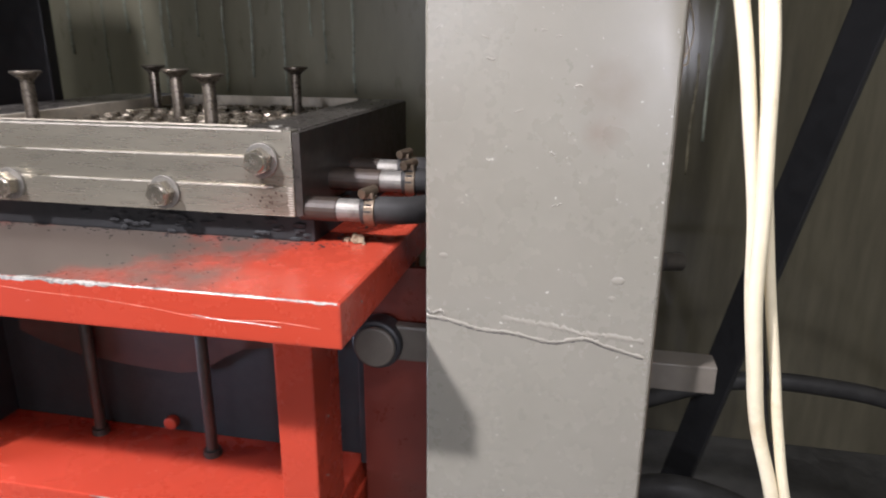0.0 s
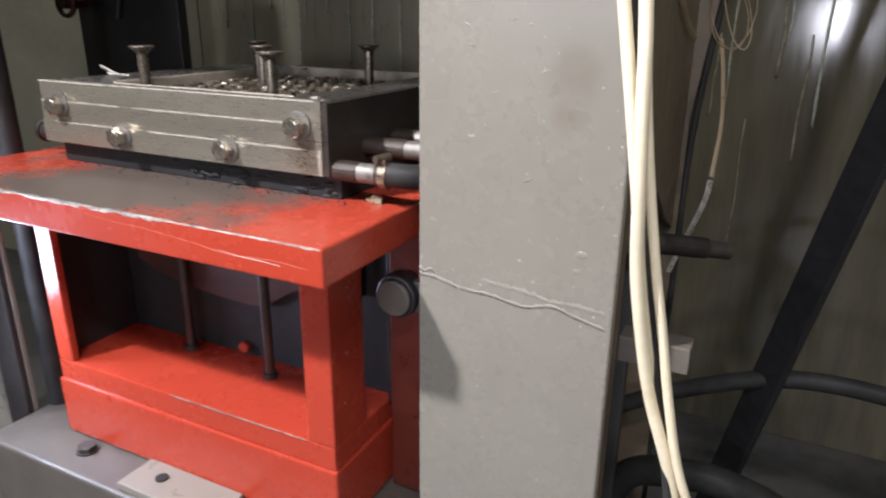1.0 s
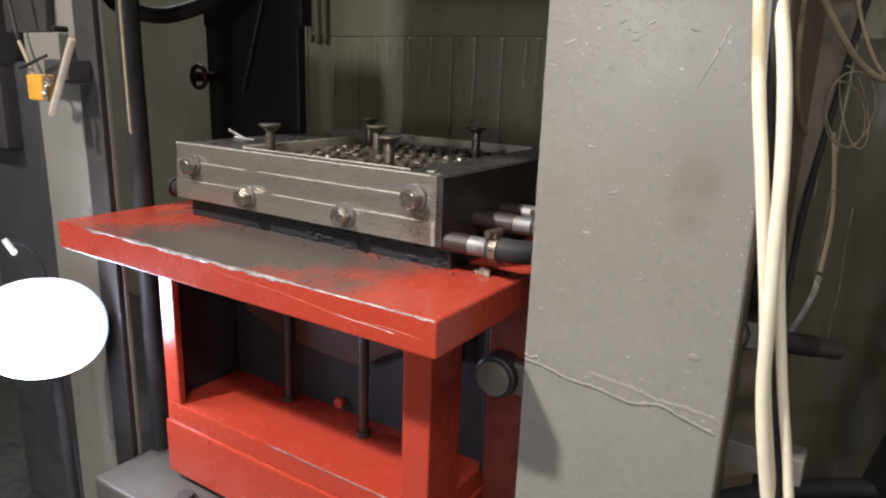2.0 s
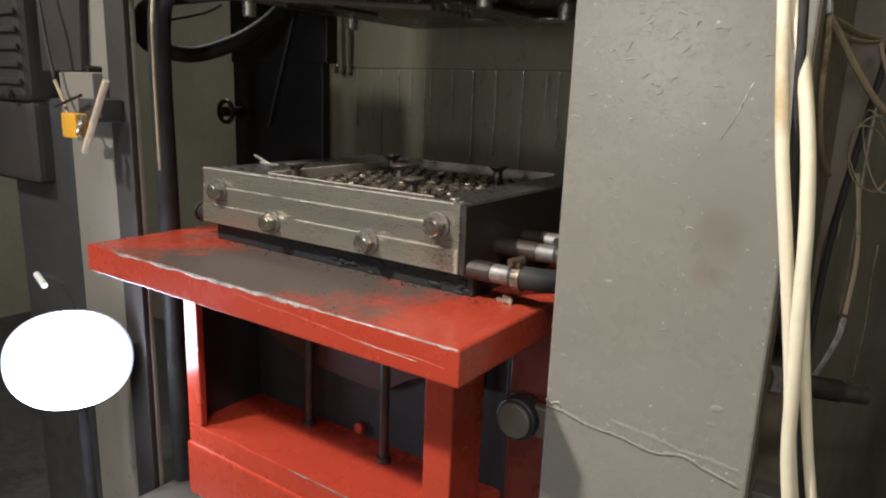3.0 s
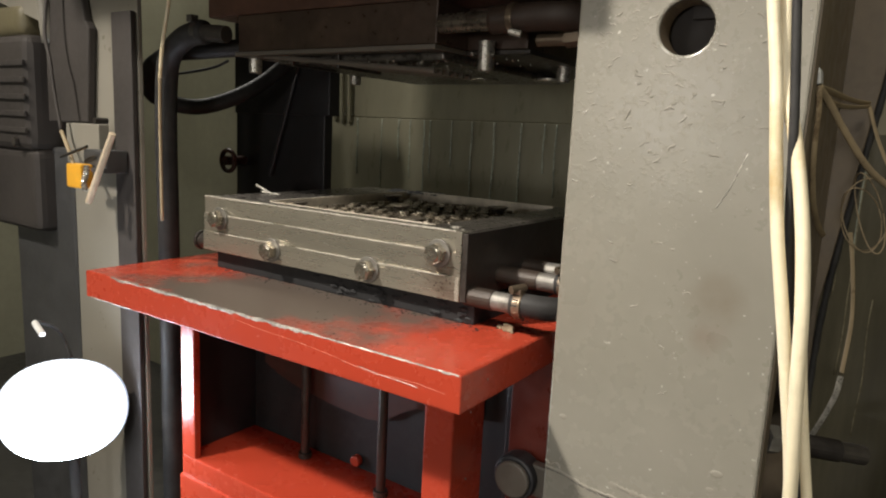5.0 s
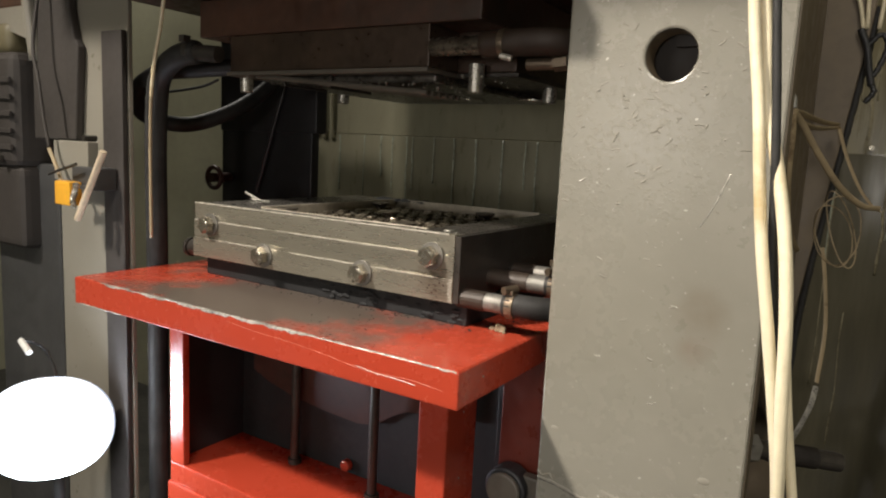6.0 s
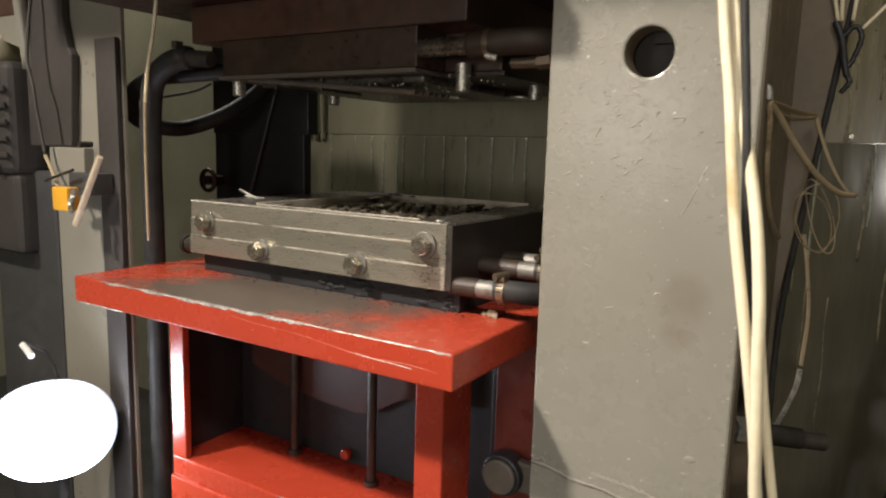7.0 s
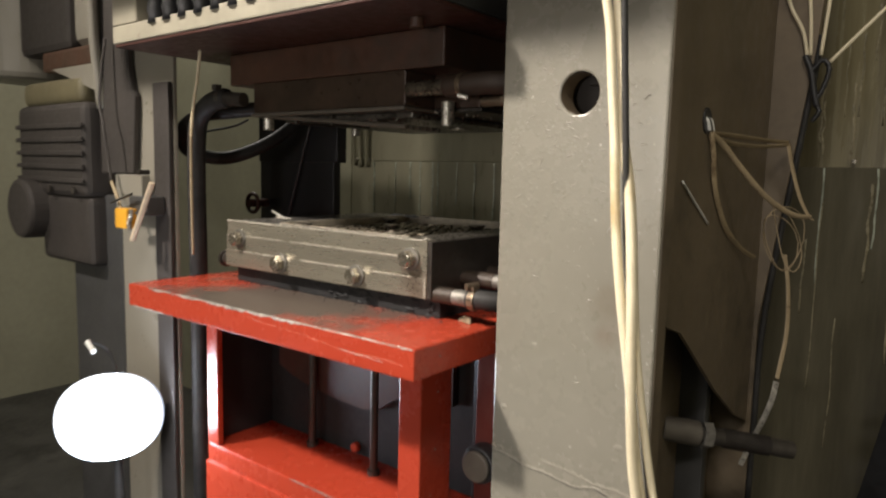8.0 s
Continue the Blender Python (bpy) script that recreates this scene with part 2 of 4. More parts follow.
# Weak glow on a ring, added only to soften the glare's edge.
GLARE_RING = glowing("glare_ring_glow", (0.6, 0.78, 1.0), 0.45)
PALE = surface("white_plastic", (0.75, 0.75, 0.72), 0.4, vary=0.08, scale=20, fine=90, bump=0.05)

# ---- building helpers ----


def thing(name, origin, label, category, group="", kind=""):
    ob = new(name)
    ob.empty_display_size = 0.05
    ob.location = origin
    return tagged(ob, label, category, group, kind)


def part(name, bm, material, parent, label="", smooth=False):
    """Links a bmesh given in world metres as one mesh under its thing or part."""
    at = Vector((0, 0, 0))
    o = parent
    while o is not None:
        at += o.location
        o = o.parent
    bmesh.ops.translate(bm, verts=bm.verts, vec=-at)
    me = bpy.data.meshes.new(name)
    bmesh.ops.recalc_face_normals(bm, faces=bm.faces)
    bm.to_mesh(me)
    bm.free()
    me.materials.append(material)
    if smooth:
        for f in me.polygons:
            f.use_smooth = True
    ob = new(name, me)
    ob.parent = parent
    if label:
        tagged(ob, label)
    return ob


def box(x0, x1, y0, y1, z0, z1, bevel=0.0, seg=2, bm=None):
    b = bmesh.new()
    bmesh.ops.create_cube(b, size=1)
    for v in b.verts:
        v.co = Vector(((x0 + x1) / 2 + v.co.x * (x1 - x0), (y0 + y1) / 2 + v.co.y * (y1 - y0), (z0 + z1) / 2 + v.co.z * (z1 - z0)))
    if bevel:
        bmesh.ops.bevel(b, geom=b.edges, offset=bevel, segments=seg, affect="EDGES", profile=0.6)
    return merge(bm, b) if bm is not None else b


def merge(bm, other):
    me = bpy.data.meshes.new("join")
    other.to_mesh(me)
    other.free()
    bm.from_mesh(me)
    bpy.data.meshes.remove(me)
    return bm


def rod(a, b, r, r2=None, n=20, bevel=0.0, bm=None):
    """A round bar from a to b."""
    a, b = Vector(a), Vector(b)
    o = bmesh.new()
    bmesh.ops.create_cone(o, cap_ends=True, segments=n, radius1=r, radius2=r if r2 is None else r2, depth=(b - a).length)
    if bevel:
        bmesh.ops.bevel(o, geom=[e for e in o.edges if any(len(f.verts) > 4 for f in e.link_faces)], offset=bevel, segments=2, affect="EDGES", profile=0.5)
    q = (b - a).to_track_quat("Z", "Y").to_matrix().to_4x4()
    bmesh.ops.transform(o, matrix=Matrix.Translation((a + b) / 2) @ q, verts=o.verts)
    return merge(bm, o) if bm is not None else o


def smooth_path(pts, steps=8):
    """Catmull-Rom points through pts."""
    p = [Vector(q) for q in pts]
    p = [2 * p[0] - p[1]] + p + [2 * p[-1] - p[-2]]
    out = []
    for i in range(1, len(p) - 2):
        for k in range(steps):
            u = k / steps
            a, b, c, d = p[i - 1], p[i], p[i + 1], p[i + 2]
            out.append(0.5 * (2 * b + (c - a) * u + (2 * a - 5 * b + 4 * c - d) * u * u + (3 * b - a - 3 * c + d) * u ** 3))
    return out + [p[-2]]


def tube(pts, r, n=12, steps=8, bm=None, flat=1.0, ripple=0.0):
    """A bent tube through pts; flat squeezes it to a strip."""
    path = smooth_path(pts, steps)
    b = bmesh.new()
    rings, up = [], None
    for i, c in enumerate(path):
        d = (path[min(i + 1, len(path) - 1)] - path[max(i - 1, 0)]).normalized()
        if up is None:
            up = d.orthogonal().normalized()
        up = (up - d * up.dot(d)).normalized()
        side = d.cross(up)
        rr = r * (1 + ripple * math.sin(i * 2.1))
        rings.append([b.verts.new(c + up * rr * math.cos(2 * math.pi * k / n) + side * rr * flat * math.sin(2 * math.pi * k / n)) for k in range(n)])
    for q, s in zip(rings, rings[1:]):
        for k in range(n):
            b.faces.new((q[k], q[(k + 1) % n], s[(k + 1) % n], s[k]))
    b.faces.new(list(reversed(rings[0])))
    b.faces.new(rings[-1])
    return merge(bm, b) if bm is not None else b


def structure(name, bm, material, label):
    ob = part(name, bm, material, None)
    return tagged(ob, label, name.split("_")[0], kind="structure")


# ---- room ----
structure("floor", box(-3.2, 2.2, -3.0, 1.45, -1.05, -0.95), CONCRETE, "dark oil-stained concrete workshop floor")
wall = structure("wall_back", box(-3.2, 2.2, 1.285, 1.4, -0.95, 2.6), WALL, "dark green gloss painted wall with drips")
for i, x in enumerate((-3.2, -1.42, 0.05, 1.4)):
    part("panel", box(x + 0.002, (-1.42, 0.05, 1.4, 2.2)[i] - 0.002, 1.268, 1.283, -0.95, (2.6 if i == 0 else 0.288), 0.002), (PLASTER, WALL_GREEN, WALL_LOW, WALL_LOW)[i], wall)
part("panel", box(-1.418, 0.048, 1.272, 1.284, 0.29, 2.6, 0.002), WALL_GREEN, wall)
for x, r, low in ((-1.392, 0.007, 0.296), (-1.357, 0.009, 0.292), (-1.322, 0.008, 0.292)):
    pp = thing("wall_pipe", (x, 1.25, low), "thin grey-green painted pipe down the wall", "pipe", "wall pipes")
    part("pipe", tube([(x, 1.252, 1.6), (x, 1.252, 0.9), (x + 0.002, 1.252, low + 0.03), (x + 0.002, 1.275, low)], r, n=12), WALL_GREEN, pp, smooth=True)
rnd = random.Random(21)
for x, long in ((-1.29, 0.2), (-1.177, 0.32), (-1.1, 0.14), (-1.05, 0.2), (-0.99, 0.34), (-0.965, 0.18), (-0.88, 0.15), (-0.8, 0.3), (-0.715, 0.26), (-0.62, 0.36), (-0.54, 0.15), (-0.5, 0.22), (-0.42, 0.3), (0.3, 0.3), (0.42, 0.2), (0.5, 0.4), (0.63, 0.25), (0.8, 0.3)):
    part("paint_run", tube([(x + rnd.uniform(-0.002, 0.002), 1.268, 0.286 - long * k / 5) for k in range(6)], rnd.uniform(0.0025, 0.005), n=6, steps=3, flat=0.5, ripple=0.2), DRIP, wall, smooth=True)
for k in range(26):
    x, z, long = rnd.uniform(0.12, 0.72), rnd.uniform(0.4, 0.72), rnd.uniform(0.06, 0.26)
    part("paint_run", tube([(x + rnd.uniform(-0.003, 0.003), 1.285, z - long * k / 5) for k in range(6)], rnd.uniform(0.0015, 0.0045), n=6, steps=3, flat=0.5, ripple=0.3), RUN, wall, smooth=True)
for x, z, long in ((0.3, 0.2, 0.5), (0.355, -0.1, 0.35), (0.41, 0.25, 0.25), (0.47, 0.1, 0.3), (0.27, 0.1, 0.2)):
    part("paint_run", tube([(x + rnd.uniform(-0.004, 0.004), 1.268, z - long * k / 5) for k in range(6)], rnd.uniform(0.002, 0.0045), n=6, steps=3, flat=0.5, ripple=0.3), RUN, wall, smooth=True)
structure("wall_left", box(-3.3, -3.2, -3.0, 1.4, -0.95, 2.6), PLASTER, "grey plaster side wall of the workshop")
structure("wall_right", box(2.2, 2.3, -3.0, 1.4, -0.95, 2.6), PLASTER, "grey plaster side wall of the workshop")
# Unseen wall; its two openings are cut only for the lamps added there.
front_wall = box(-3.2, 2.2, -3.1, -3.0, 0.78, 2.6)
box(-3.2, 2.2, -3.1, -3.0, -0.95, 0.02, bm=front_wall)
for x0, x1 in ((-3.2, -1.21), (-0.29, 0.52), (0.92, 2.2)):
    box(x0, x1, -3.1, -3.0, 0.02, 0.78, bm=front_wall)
structure("wall_front", front_wall, PLASTER, "grey plaster wall behind the camera, opened for two added lamps")
structure("ceiling", box(-3.3, 2.3, -3.1, 1.45, 2.6, 2.7), PLASTER, "grey plaster workshop ceiling")

# ---- press frame ----


def plate_with_hole(x0, x1, z0, z1, y0, y1, cx, cz, r, n=48):
    """An upright plate with a round hole right through it."""
    b = bmesh.new()
    angles = sorted([2 * math.pi * k / n for k in range(n)] + [math.atan2(z - cz, x - cx) % (2 * math.pi) for x in (x0, x1) for z in (z0, z1)])
    rows = {}
    for y in (y0, y1):
        inner, outer = [], []
        for a in angles:
            c, s = math.cos(a), math.sin(a)
            reach = min(((x1 if c > 0 else x0) - cx) / c if abs(c) > 1e-9 else 1e9, ((z1 if s > 0 else z0) - cz) / s if abs(s) > 1e-9 else 1e9)
            inner.append(b.verts.new((cx + r * c, y, cz + r * s)))
            outer.append(b.verts.new((cx + reach * c, y, cz + reach * s)))
        rows[y] = (inner, outer)
    m = len(angles)
    for k in range(m):
        j = (k + 1) % m
        for y in (y0, y1):
            i, o = rows[y]
            b.faces.new((i[k], i[j], o[j], o[k]))
        b.faces.new((rows[y0][0][k], rows[y0][0][j], rows[y1][0][j], rows[y1][0][k]))
        b.faces.new((rows[y0][1][k], rows[y0][1][j], rows[y1][1][j], rows[y1][1][k]))
    return b


def profile_plate(outline, x0, x1):
    """A flat plate across x with the outline given in (y, z)."""
    b = bmesh.new()
    f = b.faces.new([b.verts.new((x0, y, z)) for y, z in outline])
    moved = bmesh.ops.extrude_face_region(b, geom=[f])
    bmesh.ops.translate(b, verts=[v for v in moved["geom"] if isinstance(v, bmesh.types.BMVert)], vec=(x1 - x0, 0, 0))
    return b


SWAP_XY = Matrix(((0, 1, 0, 0), (1, 0, 0, 0), (0, 0, 1, 0), (0, 0, 0, 1)))


def soft_edges(ob, width=0.003):
    m = ob.modifiers.new("edges", "BEVEL")
    m.width, m.segments, m.limit_method, m.angle_limit = width, 2, "ANGLE", radians(50)
    return ob


def hexagon(centre, axis, across, height, bm=None, bevel=0.0012):
    """A hexagon head that stands out from its centre along the axis."""
    c, a = Vector(centre), Vector(axis)
    return rod(c, c + a * height, across / math.sqrt(3), n=6, bevel=bevel, bm=bm)


def ridge(pts, wide, high, out, jitter=0.3, seed=3):
    """A low uneven bead along pts that stands out in the direction 'out'."""
    rnd = random.Random(seed)
    path, o = smooth_path(pts, 14), Vector(out)
    b = bmesh.new()
    rings = []
    for i, c in enumerate(path):
        d = (path[min(i + 1, len(path) - 1)] - path[max(i - 1, 0)]).normalized()
        side = d.cross(o).normalized()
        w, h = wide * (1 + jitter * rnd.uniform(-1, 1)), high * (1 + jitter * rnd.uniform(-1, 1))
        if i in (0, len(path) - 1):
            w, h = w * 0.3, h * 0.3
        c = c + side * wide * jitter * 0.5 * rnd.uniform(-1, 1)
        rings.append([b.verts.new(c + side * w * u + o * h * v) for u, v in ((-1, -0.3), (-0.5, 0.7), (0, 1), (0.5, 0.6), (1, -0.3))])
    for q, s in zip(rings, rings[1:]):
        for k in range(4):
            b.faces.new((q[k], q[k + 1], s[k + 1], s[k]))
    return b


def chips(spots, out, thick, seed=5):
    """Small flat chips of bare metal: spots of (place, radius)."""
    rnd = random.Random(seed)
    b, o = bmesh.new(), Vector(out)
    u = o.orthogonal().normalized()
    v = o.cross(u)
    for at, r in spots:
        at = Vector(at)
        k = [at + (u * math.cos(a) * rnd.uniform(0.4, 1.1) + v * math.sin(a) * rnd.uniform(0.4, 1.3)) * r for a in (0, 1, 2.1, 3.1, 4.2, 5.2)]
        top = [b.verts.new(q + o * thick) for q in k]
        low = [b.verts.new(q - o * thick) for q in k]
        b.faces.new(top)
        for i in range(6):
            b.faces.new((top[i], top[(i + 1) % 6], low[(i + 1) % 6], low[i]))
    return b


col = thing("press_column", (0.17, 0.4, -0.95), "grey enamelled steel press column with a round hole and chipped paint", "machine column", "press columns")
soft_edges(part("front_plate", plate_with_hole(0.05, 0.296, -0.95, 1.6, 0.132, 0.165, 0.1725, 0.3635, 0.0287), GREY_FRONT, col))
# The slanting cut imitates a diagonal shadow band on the web.
part("side_web", profile_plate([(0.165, 1.6), (0.165, 0.05), (0.21, 0.046), (0.31, 0.016), (0.404, -0.048), (0.516, -0.124), (0.668, -0.213), (0.765, -0.252), (0.765, 1.6)], 0.266, 0.272), WEB, col, "brown-grey web cut away where a slanting shadow falls")
part("lower_web", box(0.18, 0.2, 0.165, 0.79, -0.95, 0.2, 0.002), WEB, col)
# Dark plate added behind the hole to stand for the shade inside.
part("hole_lining", box(0.06, 0.264, 0.189, 0.198, 0.21, 0.5, 0.002), UMBER, col)
q = profile_plate([(0.2, -0.95), (0.28, -0.95), (0.28, -0.04), (0.299, 0.12), (0.319, 0.28), (0.345, 0.5), (0.36, 0.7), (0.36, 1.6), (0.2, 1.6)], 0.766, 0.79)
bmesh.ops.transform(q, matrix=SWAP_XY, verts=q.verts)
soft_edges(part("rear_flange", q, WEB, col), 0.002)
# Strip laid over the grey plate side to darken it as if shaded.
part("side_edge", box(0.2955, 0.2975, 0.136, 0.166, -0.95, 1.55), WEB, col, "thin brown-grey strip that darkens the plate's side")
part("inner_shelf", box(0.06, 0.249, 0.2, 0.6, 0.368, 0.385, 0.002), SLATE, col)
part("rear_rib", box(0.02, 0.249, 0.55, 0.575, -0.95, 1.6, 0.002), SLATE, col)
part("weld_bead", ridge([(0.051, 0.132, -0.172), (0.075, 0.132, -0.174), (0.11, 0.132, -0.182), (0.15, 0.132, -0.184), (0.19, 0.132, -0.19), (0.225, 0.132, -0.183),
                         (0.25, 0.132, -0.19), (0.288, 0.132, -0.199)], 0.0024, 0.0007, (0, -1, 0), 0.5), GREY, col, smooth=True)
part("weld_edge", ridge([(0.135, 0.132, -0.167), (0.17, 0.132, -0.17), (0.2, 0.132, -0.1735), (0.225, 0.132, -0.178), (0.25, 0.132, -0.178), (0.287, 0.132, -0.181)], 0.0034, 0.0006, (0, -1, 0), 0.6, 9), GREY, col, smooth=True)
part("weld_lump", ridge([(0.051, 0.132, -0.163), (0.058, 0.132, -0.168), (0.066, 0.132, -0.164), (0.072, 0.132, -0.17)], 0.002, 0.0012, (0, -1, 0), 0.7, 22), GREY, col, smooth=True)
part("weld_crack", ridge([(0.051, 0.132, -0.1745), (0.075, 0.132, -0.1765), (0.11, 0.132, -0.1845), (0.15, 0.132, -0.1865), (0.19, 0.132, -0.1925), (0.225, 0.132, -0.1855),
                          (0.25, 0.132, -0.1925), (0.288, 0.132, -0.2015)], 0.0007, 0.0004, (0, -1, 0), 0.7, 15), UMBER, col, "dark crack below the weld")
part("scratch", ridge([(0.222, 0.132, 0.176), (0.234, 0.132, 0.199), (0.248, 0.132, 0.236)], 0.0007, 0.0005, (0, -1, 0)), CHIP, col, "bare scratch in the paint")
rnd = random.Random(12)
spots = [((rnd.uniform(0.06, 0.285), 0.1319, rnd.uniform(-0.3, 0.3)), rnd.uniform(0.0003, 0.0007)) for _ in range(22)]
spots += [((0.257, 0.1319, -0.034), 0.0013), ((0.247, 0.1319, -0.029), 0.0014), ((0.2505, 0.1319, -0.032), 0.0011), ((0.262, 0.1319, -0.045), 0.0012)]
spots += [((0.292 - rnd.uniform(0, 0.004), 0.1319, rnd.uniform(-0.4, 0.45)), rnd.uniform(0.0004, 0.0014)) for _ in range(40)]
tagged(part("paint_chips", chips(spots, (0, -1, 0), 0.0004), CHIP, col), kind="stuff")
b = bmesh.new()
for x, z, r in ((0.07, -0.10, 0.007), (0.095, -0.125, 0.005), (0.255, -0.115, 0.009), (0.25, -0.135, 0.006), (0.09, -0.07, 0.004), (0.2, 0.27, 0.004), (0.265, -0.13, 0.004), (0.14, -0.11, 0.004)):
    o = bmesh.new()
    bmesh.ops.create_uvsphere(o, u_segments=12, v_segments=8, radius=r)
    bmesh.ops.transform(o, matrix=Matrix.Translation((x, 0.1322, z)) @ Matrix.Diagonal((0.8, 0.08, 0.5, 1.0)), verts=o.verts)
    merge(b, o)
tagged(part("paint_blobs", b, GREY, col, smooth=True), kind="stuff")
rnd = random.Random(63)
sags, scuffs = bmesh.new(), []
for k in range(95):
    x = rnd.uniform(0.06, 0.2) if k % 3 else rnd.uniform(0.16, 0.285)
    z = 0.4 - abs(rnd.gauss(0, 0.13))
    if (x - 0.1725) ** 2 + (z - 0.3635) ** 2 < 0.035 ** 2:
        continue
    a, long = rnd.uniform(-0.5, 1.1), rnd.uniform(0.0015, 0.006)
    pts = [(x + long * u * math.cos(a), 0.132, z + long * u * math.sin(a) + rnd.uniform(-0.0012, 0.0012)) for u in (-1, -0.4, 0.3, 1)]
    merge(sags, ridge(pts, rnd.uniform(0.0007, 0.0014), rnd.uniform(0.0003, 0.0007), (0, -1, 0), 0.4, k))
    if k % 3 == 0:
        scuffs.append(((x + rnd.uniform(-0.01, 0.02), 0.1319, z + rnd.uniform(-0.01, 0.01)), rnd.uniform(0.0006, 0.0018)))
tagged(part("paint_sags", sags, GREY_SAG, col, "glossy wrinkles in the paint", smooth=True), kind="stuff")
for k in range(34):
    a = rnd.uniform(-1.9, 0.6)
    scuffs.append(((0.1725 + 0.033 * math.cos(a) + rnd.gauss(0, 0.002), 0.1319, 0.3635 + 0.033 * math.sin(a) + rnd.gauss(0, 0.002)), rnd.uniform(0.0005, 0.0016)))
for k in range(26):
    scuffs.append(((0.19 + rnd.gauss(0, 0.012), 0.1319, rnd.uniform(0.0, 0.2)), rnd.uniform(0.0005, 0.0015)))
tagged(part("scuffs", chips(scuffs, (0, -1, 0), 0.00025, 19), SCUFF, col, "pale scuffs in the paint"), kind="stuff")
ring = bmesh.new()
for k in range(40):
    a, c = 2 * math.pi * k / 40, 2 * math.pi * (k + 1) / 40
    ring.faces.new([ring.verts.new((0.1725 + 0.0284 * math.cos(u), y, 0.3635 + 0.0284 * math.sin(u))) for u, y in ((a, 0.134), (c, 0.134), (c, 0.168), (a, 0.168))])
part("hole_wall", ring, WEB, col, "brown wall of the hole")
part("hole_ledge", box(0.165, 0.255, 0.176, 0.188, 0.379, 0.4, 0.001), UMBER, col)

left = thing("press_column", (-0.96, 0.35, -0.95), "grey enamelled steel press column with dark shadow strip and plate", "machine column", "press columns")
part("front_plate", box(-1.09, -0.84, 0.137, 0.146, -0.95, 1.6, 0.002), GREY, left)
part("rear_plate", box(-1.06, -0.746, 0.54, 0.565, -0.95, 0.28, 0.003), BLACK, left)
part("rear_plate", box(-1.06, -0.728, 0.535, 0.569, 0.27, 1.6, 0.003), BLACK, left)
# Dark strip and plate below stand for shadows cast on this column.
part("guard_strip", box(-0.908, -0.842, 0.124, 0.1345, -0.95, 0.44, 0.002), UMBER, left, "dark flat strip standing for a shadow")
q = profile_plate([(-1.15, 0.228), (-0.994, 0.23), (-0.977, 0.414), (-0.991, 0.428), (-1.006, 0.49), (-1.0, 1.2), (-1.15, 1.2)], 0.118, 0.1345)
bmesh.ops.transform(q, matrix=SWAP_XY, verts=q.verts)
soft_edges(part("cover", q, UMBER, left, "dark narrow plate shaped like a shadow on the column"))

bed = thing("press_bed", (-0.4, 0.35, -0.95), "grey cast steel bed of the press with bolts", "press bed")
part("casting", box(-0.83, 0.045, 0.03, 0.52, -0.95, -0.63, 0.006), TAUPE, bed)
for x, y in ((-0.41, 0.09), (-0.62, 0.09), (-0.2, 0.09), (-0.41, 0.3)):
    part("bolt", hexagon((x, y, -0.63), (0, 0, 1), 0.03, 0.012, rod((x, y, -0.63), (x, y, -0.627), 0.02)), DARKSTEEL, bed)
part("clamp_plate", box(-0.48, -0.27, 0.04, 0.115, -0.6295, -0.616, 0.003), GREY, bed, "pale grey clamp plate")
part("clamp_bolt", rod((-0.42, 0.082, -0.616), (-0.42, 0.082, -0.6135), 0.011, n=20), MATT_BLACK, bed)
part("ram", rod((-0.4, 0.36, -0.63), (-0.4, 0.36, -0.61), 0.16, n=40), DARKSTEEL, bed)

# ---- rising table ----
table = thing("press_table", (-0.4, 0.3, -0.515), "red enamelled steel press table with greasy top and chipped edge", "press table")
part("top_plate", box(-0.8, 0, 0, 0.74, -0.047, 0, 0.0025), RED, table)
part("worn_top", box(-0.7972, -0.0028, 0.0028, 0.737, -0.004, 0.0005), RED_TOP, table, "worn top face with a dark grease film")
for x0, x1, deep in ((-0.70, -0.66, 0.014), (-0.133, -0.084, 0.085)):
    for y in (0.12, 0.56):
        part("leg", box(x0, x1, y, y + deep, -0.362, -0.047, 0.003), RED, table)
for x, s in ((-0.133, -1), (-0.66, 1)):
    g = bmesh.new()
    v = [g.verts.new(q) for q in ((x, 0.13, -0.047), (x + s * 0.03, 0.13, -0.047), (x, 0.13, -0.085), (x, 0.142, -0.047), (x + s * 0.03, 0.142, -0.047), (x, 0.142, -0.085))]
    for f in ((0, 1, 2), (3, 4, 5), (0, 1, 4, 3), (1, 2, 5, 4), (0, 2, 5, 3)):
        g.faces.new([v[i] for i in f])
    part("gusset", g, RED, table)
part("bottom_plate", box(-0.70, -0.084, 0.12, 0.645, -0.402, -0.362, 0.003), RED, table)
part("bottom_box", box(-0.704, -0.08, 0.116, 0.65, -0.515, -0.4025, 0.004), RED, table)
# Black sheet added to darken the bay's right side like shade.
part("side_panel", box(-0.082, -0.072, 0.27, 0.56, -0.362, -0.05, 0.002), BLACK, table, "black side sheet for the shade in the bay")
part("guide_plate", box(-0.071, 0.03, 0.262, 0.274, -0.515, -0.05, 0.002), DARKRED, table, "red plate behind the leg, darkened for shade")
# More black sheets that stand for the shade deep in the bay.
part("back_panel", box(-0.70, -0.085, 0.647, 0.655, -0.362, -0.05, 0.002), BLACK, table, "black back sheet for the shade in the bay")
part("side_panel", box(-0.7, -0.694, 0.1345, 0.56, -0.362, -0.05, 0.002), BLACK, table, "black side sheet for the shade in the bay")
part("inner_panel", box(-0.693, -0.083, 0.292, 0.3, -0.362, -0.05, 0.002), MATT_BLACK, table, "matt black sheet for the shade inside the bay")
